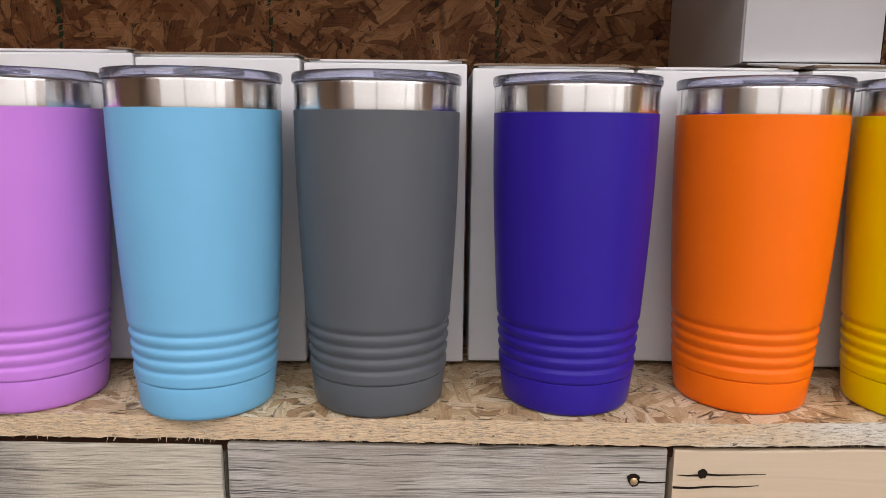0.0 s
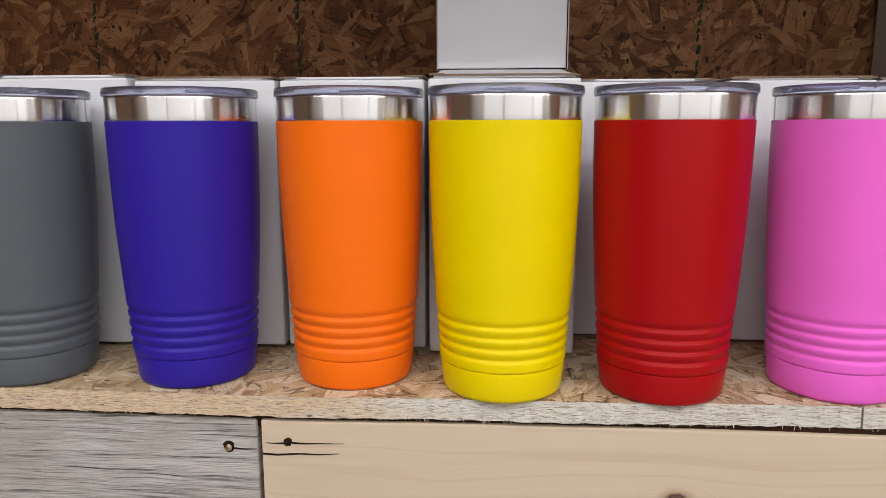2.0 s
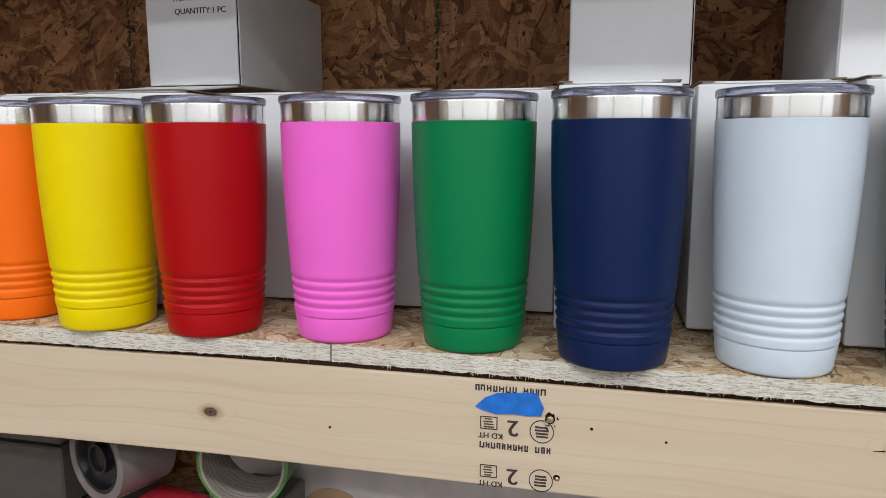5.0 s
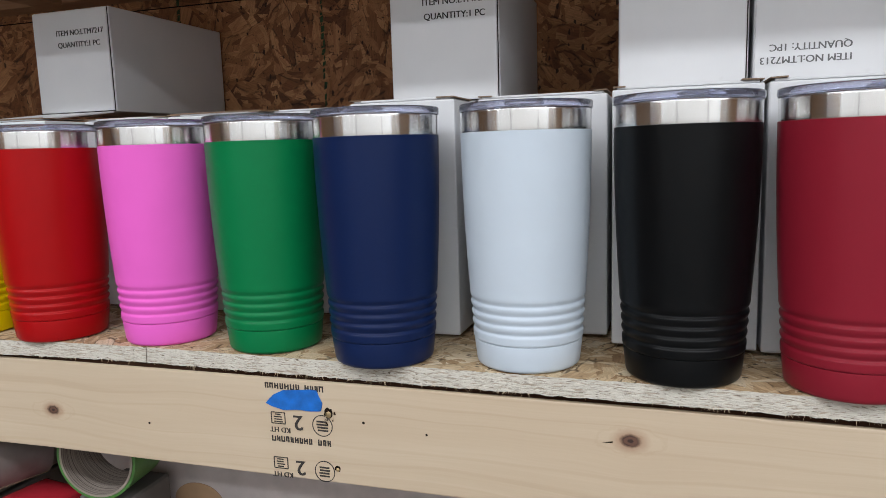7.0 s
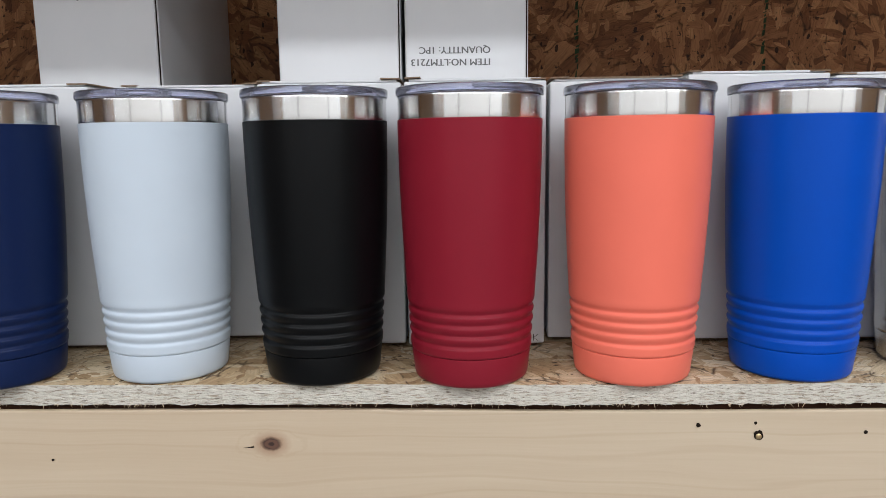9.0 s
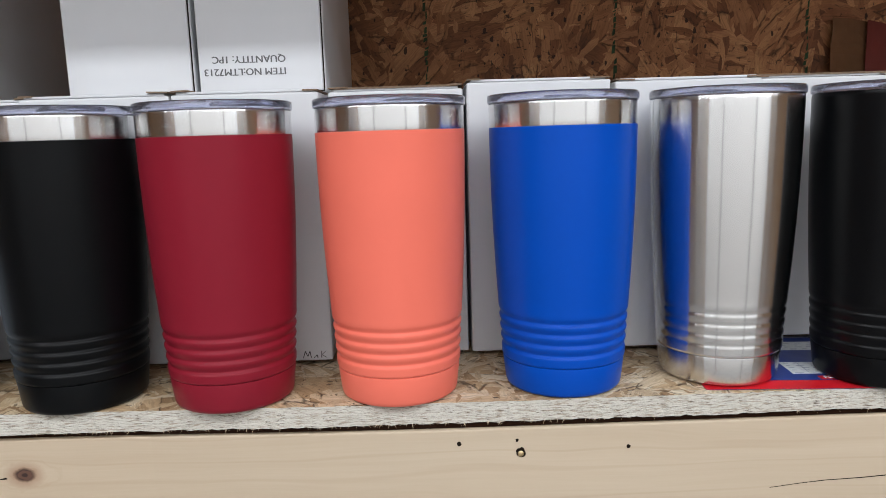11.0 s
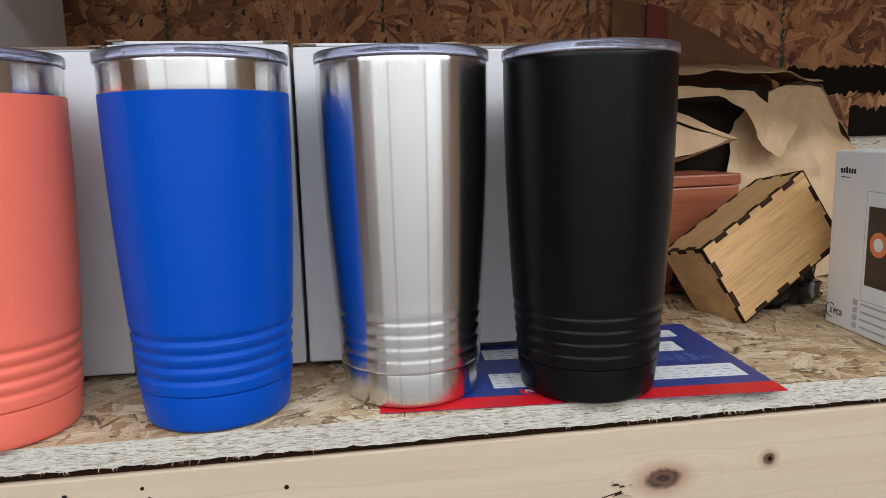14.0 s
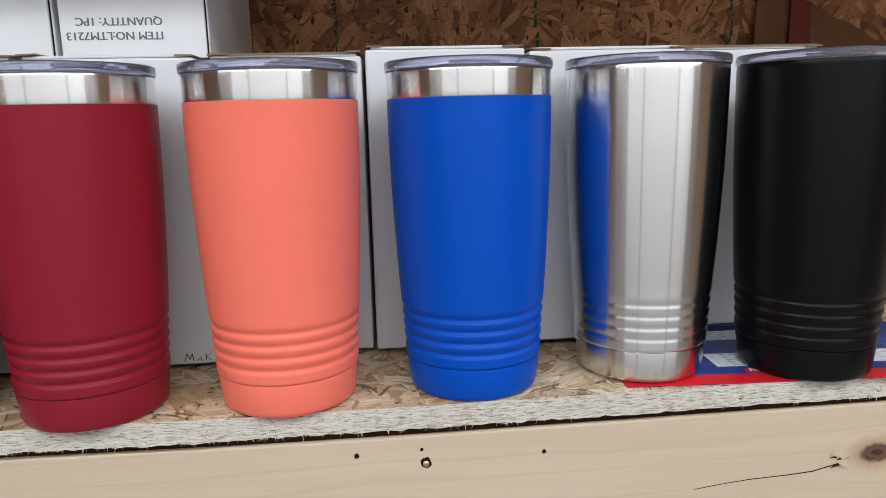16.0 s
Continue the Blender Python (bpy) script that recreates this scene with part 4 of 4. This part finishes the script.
tagged(leaf, "glossy red and blue printed leaflet lying on the shelf", "leaflet")


def print_area(name, u0, u1, v0, v1, mat, z, skew=0.0, label="", parent=leaf):
    pts = [(u0 - skew * v0, v0, z), (u1 - skew * v0, v0, z), (u1 - skew * v1, v1, z), (u0 - skew * v1, v1, z)]
    return part(name, slab(pts, 0.00012), mat, parent, label)


sheet_part = print_area("sheet", 0.0, 0.2005, 0.0, 0.125, M_BLUE, 0.0, 0.0, "navy blue printed sheet")
print_area("printed_band", 0.0, 0.2005, 0.0, 0.0135, M_RED, 0.00016, 0, "red printed band")
for u0, u1, v0, v1 in ((0.058, 0.110, 0.0245, 0.0455), (0.118, 0.193, 0.0245, 0.0440), (0.06, 0.178, 0.0700, 0.0880), (0.06, 0.186, 0.098, 0.112)):
    print_area("printed_panel", u0, u1, v0, v1, M_PAPERWHITE, 0.00016, 0, "white printed table")
    rnd = random.Random(int(u0 * 999 + v0 * 9999))
    for r in range(int((v1 - v0) / 0.0042)):
        u = u0 + 0.002
        while u < u1 - 0.005:
            w = rnd.uniform(0.002, 0.005)
            print_area("text_bar", u, u + w, v0 + 0.0014 + r * 0.0042, v0 + 0.0022 + r * 0.0042, plain("grey_ink", (0.40, 0.43, 0.52, 1), 0.6) if "grey_ink" not in bpy.data.materials else bpy.data.materials["grey_ink"], 0.00032)
            u += w + rnd.uniform(0.002, 0.006)
for u in (0.068, 0.082, 0.096):
    print_area("table_rule", u, u + 0.0004, 0.0245, 0.0455, bpy.data.materials["grey_ink"], 0.00032)
for k in range(9):
    print_area("printed_photo", 0.122 + k * 0.0075, 0.128 + k * 0.0075, 0.0500 + (k % 3) * 0.002, 0.060 + (k % 4) * 0.0015, bpy.data.materials.get("photo_blue") or plain("photo_blue", (0.05, 0.10, 0.30, 1), 0.4, amount=0.6, scale=500), 0.00016)
print_area("printed_label", 0.070, 0.092, 0.0152, 0.0205, M_RED, 0.00016)
lettering("printed_text", "FOR", 0.0048, M_PAPERWHITE, leaf, Matrix.Translation((0.0725, 0.0163, 0.0004)))
for k in range(6):
    print_area("text_bar", 0.088 + k * 0.0052, 0.0915 + k * 0.0052, 0.0055, 0.0092, M_PAPERWHITE, 0.00032)

# ---- finger-jointed plywood box, tipped on one corner ----
A = Vector((1.3996, 0.1087, 0.0500))
U = (Vector((1.4832, 0.1289, 0.0968)) - Vector((1.3996, 0.1087, 0.0496))).normalized()
V = (Vector((1.4290, 0.1030, 0.0)) - Vector((1.3996, 0.1087, 0.0496)))
V = (V - U * V.dot(U)).normalized()
N = U.cross(V).normalized()
if N.y < 0:
    N = -N
LU, LV, LW = 0.098, 0.0582, 0.046
pb = empty("plywood_box")
pb.matrix_world = Matrix(((U.x, V.x, N.x, A.x), (U.y, V.y, N.y, A.y), (U.z, V.z, N.z, A.z + 0.0012), (0, 0, 0, 1)))
tagged(pb, "small laser-cut plywood box with charred finger joints, tipped over", "box")
T = 0.0032
part("panel", block(0, LU, 0, LV, 0, T, 0.0002), M_PLY, pb)
part("panel", block(0, LU, 0, LV, LW - T, LW, 0.0002), M_PLY, pb)
part("panel", block(0, LU, 0.0001, T, T, LW - T), M_PLY, pb)
part("panel", block(0, LU, LV - T, LV - 0.0001, T, LW - T), M_PLY, pb)
part("panel", block(0.0001, T, T, LV - T, T, LW - T), M_PLY, pb)
part("panel", block(LU - T, LU - 0.0001, T, LV - T, T, LW - T), M_PLY, pb)
G = 0.00025


def fingers(n, length, place):
    for i in range(n):
        a, b = length * i / n, length * (i + 1) / n
        x0, x1, y0, y1, z0, z1 = place(a, b, i % 2)
        part("finger_end", block(x0, x1, y0, y1, z0, z1), M_CHAR, pb, "charred finger end")


fingers(9, LU, lambda a, b, o: (a, b, -G, T, -G, 0.0004) if o else (a, b, -G, 0.0004, -G, T))
fingers(9, LU, lambda a, b, o: (a, b, LV - T, LV + G, -G, 0.0004) if o else (a, b, LV - 0.0006, LV + G, -G, T))
fingers(5, LV, lambda a, b, o: (-G, T, a, b, -G, 0.0004) if o else (-G, 0.0004, a, b, -G, T))
fingers(5, LV, lambda a, b, o: (LU - T, LU + G, a, b, -G, 0.0004) if o else (LU - 0.0006, LU + G, a, b, -G, T))
fingers(5, LW, lambda a, b, o: (-G, T, -G, 0.0004, a, b) if o else (-G, 0.0004, -G, T, a, b))
fingers(5, LW, lambda a, b, o: (LU - T, LU + G, -G, 0.0004, a, b) if o else (LU - 0.0006, LU + G, -G, T, a, b))
fingers(9, LU, lambda a, b, o: (a, b, -G, T, LW - 0.0004, LW + G) if o else (a, b, -G, 0.0004, LW - T, LW + G))

# ---- white retail box at the far end ----
rb = empty("retail_box")
rb.matrix_world = Matrix.Translation((1.4835, 0.0985, 0.0003)) @ Matrix.Rotation(radians(-5.0), 4, "Z")
tagged(rb, "small white retail box with a printed phone picture", "box")
part("carton", block(0, 0.055, -0.085, 0, 0, 0.1125, 0.0010, 2), plain("satin_white_card", (0.76, 0.77, 0.77, 1), 0.4, amount=0.03), rb)
M_PHONE = plain("dark_screen_print", (0.03, 0.022, 0.02, 1), 0.35)
M_GREYINK = bpy.data.materials["grey_ink"]


def side(name, y0, y1, z0, z1, mat, d=0.0002, label=""):
    return part(name, block(-d, 0.0004, y0, y1, z0, z1), mat, rb, label)


side("phone_outline", -0.074, -0.0335, 0.022, 0.089, M_GREYINK, 0.0001)
side("phone_body", -0.0735, -0.034, 0.0225, 0.0885, M_PAPERWHITE, 0.0002)
side("phone_screen", -0.0725, -0.0365, 0.032, 0.080, M_PHONE, 0.0003, "dark phone screen print")
ring = revolve(((0, 0), (0.0075, 0), (0.0075, 0.0003), (0, 0.0003)), 24)
ring.transform(Matrix.Translation((-0.0003, -0.047, 0.058)) @ Matrix.Rotation(radians(-90), 4, "Y"))
part("printed_disc", ring, plain("orange_print", (0.75, 0.22, 0.07, 1), 0.5), rb)
ring = revolve(((0, 0), (0.004, 0), (0.004, 0.0003), (0, 0.0003)), 20)
ring.transform(Matrix.Translation((-0.0005, -0.047, 0.058)) @ Matrix.Rotation(radians(-90), 4, "Y"))
part("printed_disc", ring, M_PAPERWHITE, rb)
for k in range(6):
    side("logo_bar", -0.0085 - k * 0.0026, -0.0068 - k * 0.0026, 0.0985, 0.1015 + (0.001 if k == 2 else 0), M_INK)
side("logo_bar", -0.0165, -0.0075, 0.0958, 0.0963, M_INK)
lettering("printed_text", "2 PCS", 0.0052, M_INK, rb, Matrix.Translation((-0.0002, -0.0045, 0.0075)) @ Matrix.Rotation(radians(-90), 4, "Z") @ FRONT)
arc = bmesh.new()
for k in range(10):
    a0 = radians(60 + 24 * k)
    b = block(-0.0004, 0.0002, -0.0009, 0.0009, -0.00025, 0.00025)
    b.transform(Matrix.Translation((0, -0.0055 - 0.0046 * math.cos(a0), 0.0092 + 0.0046 * math.sin(a0))) @ Matrix.Rotation(math.pi / 2 - a0, 4, "X"))
    arc = join(arc, b)
part("printed_arc", arc, M_INK, rb)
for k in range(4):
    side("icon_mark", -0.0315, -0.0275, 0.0035 + k * 0.0048, 0.0070 + k * 0.0048, M_GREYINK)
    side("text_bar", -0.058, -0.0345, 0.0045 + k * 0.0048, 0.0058 + k * 0.0048, M_GREYINK)

# ---- red-brown case behind the plywood box ----
M_CHERRY = wood("red_stained_wood", (0.36, 0.12, 0.06, 1), (0.20, 0.055, 0.03, 1), (), 0.3, 30, 0.6)
rc = empty("wooden_case", 1.405, 0.195, 0.0003, 8)
tagged(rc, "small glossy red-stained wooden case on the shelf", "box")
part("case_body", block(0, 0.080, 0, 0.06, 0, 0.083, 0.0012, 2), M_CHERRY, rc)
part("case_lid", block(-0.001, 0.081, -0.001, 0.061, 0.0835, 0.0925, 0.0015, 2), M_CHERRY, rc)

# ---- crumpled black plastic bag under the plywood box ----


def crumple(nu, nv, f, amp, freq, seed):
    """A sheet of facets folded along random creases."""
    bm = bmesh.new()
    grid = []
    for i in range(nu + 1):
        row = []
        for j in range(nv + 1):
            p = Vector(f(i / nu, j / nv))
            d = Vector((abs(noise.noise((p.x * freq, p.y * freq + seed, p.z * freq))), abs(noise.noise((p.x * freq + 9, p.y * freq, p.z * freq + seed))), noise.noise((p.x * freq, p.y * freq + 5, p.z * freq + seed * 2))))
            row.append(bm.verts.new(p + (d - Vector((0.25, 0.25, 0))) * amp))
        grid.append(row)
    for i in range(nu):
        for j in range(nv):
            a, b, c, d = grid[i][j], grid[i + 1][j], grid[i + 1][j + 1], grid[i][j + 1]
            if (i + j) % 2:
                bm.faces.new((a, b, c)), bm.faces.new((a, c, d))
            else:
                bm.faces.new((a, b, d)), bm.faces.new((b, c, d))
    return bm


def dome(cx, cy, rx, ry, h):
    def f(u, v):
        a, k = u * math.pi * 2, v
        return (cx + rx * math.cos(a) * (1 - k * 0.999) ** 0.6, cy + ry * math.sin(a) * (1 - k * 0.999) ** 0.6, max(0.0012, h * k ** 0.7))
    return f


bag = part("plastic_bag", crumple(72, 28, dome(1.478, 0.185, 0.055, 0.050, 0.062), 0.016, 62, 2), M_BLACKPLASTIC, None, "", True, 28)
tagged(bag, "crumpled shiny black plastic bag lying on the shelf", "bag")
for v in bag.data.vertices:
    v.co.z = max(v.co.z, 0.0005)

# ---- brown paper bag, folded over and crumpled ----
pbag = empty("paper_bag", 0, 0, 0)
tagged(pbag, "crumpled brown kraft paper bag folded over, red printed edge", "bag")


def strip(keys_low, keys_high):
    """A sheet stretched between two bent lines."""
    def line(keys, u):
        s = u * (len(keys) - 1)
        i = min(int(s), len(keys) - 2)
        return Vector(keys[i]).lerp(Vector(keys[i + 1]), s - i)
    return lambda u, v: line(keys_low, u).lerp(line(keys_high, u), v)


def paper(name, low, high, nu, nv, amp, freq, seed, label="", mat=None, smooth=False):
    bm = crumple(nu, nv, strip(low, high), amp, freq, seed)
    ob = part(name, bm, mat or M_KRAFT, pbag, label, smooth, 32)
    sol = ob.modifiers.new("thickness", "SOLIDIFY")
    sol.thickness = 0.0005
    return ob


# draped front, top fold, hanging tongue, inner roll and the panel behind
paper("front_panel", ((1.487, 0.235, 0.0), (1.535, 0.225, 0.0), (1.59, 0.225, 0.0), (1.665, 0.235, 0.0)), ((1.507, 0.262, 0.135), (1.545, 0.268, 0.160), (1.590, 0.270, 0.172), (1.602, 0.275, 0.166)), 20, 18, 0.013, 26, 1)
paper("side_panel", ((1.665, 0.235, 0.0), (1.69, 0.28, 0.0), (1.70, 0.335, 0.0)), ((1.602, 0.275, 0.166), (1.612, 0.31, 0.168), (1.600, 0.335, 0.172)), 10, 16, 0.010, 30, 4)
paper("top_fold", ((1.420, 0.250, 0.172), (1.50, 0.255, 0.175), (1.556, 0.262, 0.176), (1.603, 0.274, 0.1665)), ((1.41, 0.335, 0.185), (1.50, 0.338, 0.190), (1.565, 0.338, 0.190), (1.605, 0.336, 0.172)), 18, 8, 0.006, 30, 7)
paper("tongue", ((1.430, 0.240, 0.160), (1.49, 0.242, 0.161), (1.515, 0.243, 0.158), (1.545, 0.246, 0.140), (1.563, 0.248, 0.128)), ((1.430, 0.238, 0.152), (1.486, 0.236, 0.152), (1.506, 0.235, 0.140), (1.522, 0.232, 0.112), (1.532, 0.23, 0.105)), 18, 6, 0.006, 40, 9)
paper("inner_fold", ((1.42, 0.24, 0.150), (1.455, 0.236, 0.138), (1.4965, 0.230, 0.119)), ((1.42, 0.236, 0.141), (1.455, 0.231, 0.130), (1.488, 0.226, 0.120)), 8, 3, 0.002, 40, 11)
paper("inner_fold", ((1.42, 0.234, 0.100), (1.455, 0.232, 0.108), (1.488, 0.228, 0.119)), ((1.42, 0.236, 0.138), (1.455, 0.233, 0.128), (1.489, 0.228, 0.121)), 8, 5, 0.003, 40, 12)
paper("inner_fold", ((1.42, 0.246, 0.096), (1.455, 0.242, 0.104), (1.4965, 0.231, 0.1185)), ((1.42, 0.24, 0.100), (1.455, 0.237, 0.107), (1.490, 0.229, 0.1195)), 8, 2, 0.002, 40, 13)
# shade is put into the darker colours of this panel and its print
paper("back_panel", ((1.43, 0.336, 0.10), (1.50, 0.338, 0.10), (1.60, 0.338, 0.12)), ((1.43, 0.340, 0.250), (1.485, 0.341, 0.240), (1.597, 0.341, 0.186)), 16, 12, 0.006, 26, 15, "brown paper panel, coloured darker for shade", plain("shaded_kraft_paper", (0.165, 0.078, 0.034, 1), 0.9))
paper("red_print", ((1.462, 0.3335, 0.17), (1.4835, 0.3335, 0.17)), ((1.463, 0.3360, 0.244), (1.4845, 0.3360, 0.238)), 3, 10, 0.003, 26, 16, "red print, coloured darker for shade", plain("shaded_red_print", (0.15, 0.018, 0.012, 1), 0.7))
# added black block paints the shade inside the open bag
part("dark_lining", block(1.40, 1.545, 0.262, 0.33, 0.0006, 0.165, 0.004), M_HOLE, pbag, "black block standing in for the shade inside the bag")

# board ledge against the wall past the bag
ledge = part("wall_ledge", block(1.62, 2.6, 0.27, WALL_Y, 0.10, 0.1165, 0.0006), M_EDGE)
tagged(ledge, "rough strand board ledge", "ledge", kind="structure")
part("ledge_post", block(1.75, 1.80, 0.30, WALL_Y, 0.0, 0.10), M_JOIST, ledge)

# ---- things on the shelf below ----
LZ = -0.300
low = tagged(empty("lower_shelf"), "strand board shelf below", "shelf", kind="structure")
part("shelf_board", block(-1.2, 3.2, -0.003, WALL_Y, LZ - 0.012, LZ), M_SHELF, low)
part("front_board", block(-1.2, 3.2, 0.0, 0.02, LZ - 0.085, LZ - 0.014, 0.0012), M_PINE, low)

tote = empty("storage_bin", 0.270, 0.115, LZ)
tagged(tote, "pale grey plastic storage bin with a tan oval sticker", "bin")
part("bin_body", block(0, 0.875, 0, 0.2, 0.0, 0.200, 0.008, 3), M_GREYBOX, tote, "", True, 40)
part("bin_rim", block(-0.004, 0.879, -0.004, 0.204, 0.200, 0.210, 0.003, 2), M_GREYBOX, tote)
ov = revolve(((0, 0), (1, 0), (1, 1), (0, 1)), 40)
ov.transform(Matrix.Translation((0.126, 0.0, 0.117)) @ FRONT @ Matrix.Diagonal((0.027, 0.019, 0.0006, 1)))
part("sticker", ov, plain("tan_sticker", (0.34, 0.22, 0.13, 1), 0.6), tote, "tan oval sticker")

dk = empty("dark_crate", -0.25, 0.13, LZ)
tagged(dk, "dark grey board crate on the lower shelf", "crate")
for k in range(3):
    part("slat", block(0, 0.35, 0, 0.15, 0.002 + k * 0.068, 0.066 + k * 0.068, 0.002), M_DARKGREY, dk)

M_FILM = plain("clear_packing_film", (0.17, 0.145, 0.14, 1), 0.15, amount=0.15)
roll = empty("tape_roll", 0.221, 0.038, -0.1215, -18)
tagged(roll, "roll of clear packing tape on a black core with red print", "tape")
tr = revolve(((0.0292, 0), (0.0365, 0), (0.0365, 0.05), (0.0292, 0.05)), 48, True)
tr.transform(Matrix.Rotation(radians(-90), 4, "X"))
part("tape_winding", tr, M_FILM, roll, "", True, 40)
tr = revolve(((0, 0.004), (0.010, 0.004), (0.0105, 0.0015), (0.0125, 0.0015), (0.013, 0.006), (0.0245, 0.006), (0.026, 0.001), (0.0289, 0.001), (0.0289, 0.049), (0, 0.049)), 48)
tr.transform(Matrix.Rotation(radians(-90), 4, "X"))
part("core", tr, M_BLACKPLASTIC, roll, "black plastic core", True, 40)
M_REDINK = plain("dark_red_ink", (0.20, 0.02, 0.02, 1), 0.6)
for k in range(9):
    a = radians(-40 + 14 * k)
    b = block(-0.0028, 0.0028, 0.006 + 0.010 * (k % 3), 0.0105 + 0.010 * (k % 3), 0.0362, 0.0367)
    b.transform(Matrix.Rotation(a, 4, "Y"))
    part("print_bar", b, M_REDINK, roll)

redbox = empty("red_pouch", 0.262, 0.032, LZ, -10)
tagged(redbox, "glossy red plastic case standing below the tape rolls", "case")
part("case_body", block(-0.024, 0.034, 0.0, 0.05, 0, 0.1405, 0.006, 3), plain("glossy_red_plastic", (0.42, 0.02, 0.035, 1), 0.2), redbox, "", True, 40)
part("case_ridge", block(-0.020, 0.030, -0.003, 0.0, 0.07, 0.132, 0.002, 2), plain("bright_red_plastic", (0.60, 0.012, 0.02, 1), 0.25), redbox)

M_STRIPE = Mat("wound_paper_edge", (0.3, 0.26, 0.22, 1), 0.8)
sx = M_STRIPE.node("ShaderNodeSeparateXYZ", Vector=M_STRIPE.node("ShaderNodeTexCoord").outputs["Object"]).outputs
wv = M_STRIPE.noise(M_STRIPE.node("ShaderNodeCombineXYZ", X=M_STRIPE.math("MULTIPLY", sx[1], 900.0)).outputs[0], 1.0, 3)
M_STRIPE.put("Base Color", M_STRIPE.ramp(wv, ((0.40, (0.08, 0.06, 0.05)), (0.5, (0.26, 0.22, 0.19)), (0.7, (0.36, 0.32, 0.28)))))
groll = empty("tape_roll", 0.353, 0.040, -0.1120, 8)
tagged(groll, "wide roll of green tape on a grey paper core", "tape")
tr = revolve(((0.0322, 0), (0.0342, 0), (0.0342, 0.045), (0.0322, 0.045)), 56, True)
tr.transform(Matrix.Rotation(radians(-90), 4, "X"))
part("core", tr, M_STRIPE.m, groll, "grey wound paper core", True, 40)
tr = revolve(((0.0343, 0.0005), (0.0368, 0.0005), (0.0368, 0.0445), (0.0343, 0.0445)), 56, True)
tr.transform(Matrix.Rotation(radians(-90), 4, "X"))
part("tape_winding", tr, plain("green_tape", (0.055, 0.17, 0.035, 1), 0.35), groll, "green tape layer", True, 40)
stand = empty("grey_block", 0.36, 0.04, LZ)
tagged(stand, "small dark grey box under the tape roll", "box")
part("body", block(-0.032, 0.018, 0.002, 0.06, 0, 0.1510, 0.002), M_DARKGREY, stand)
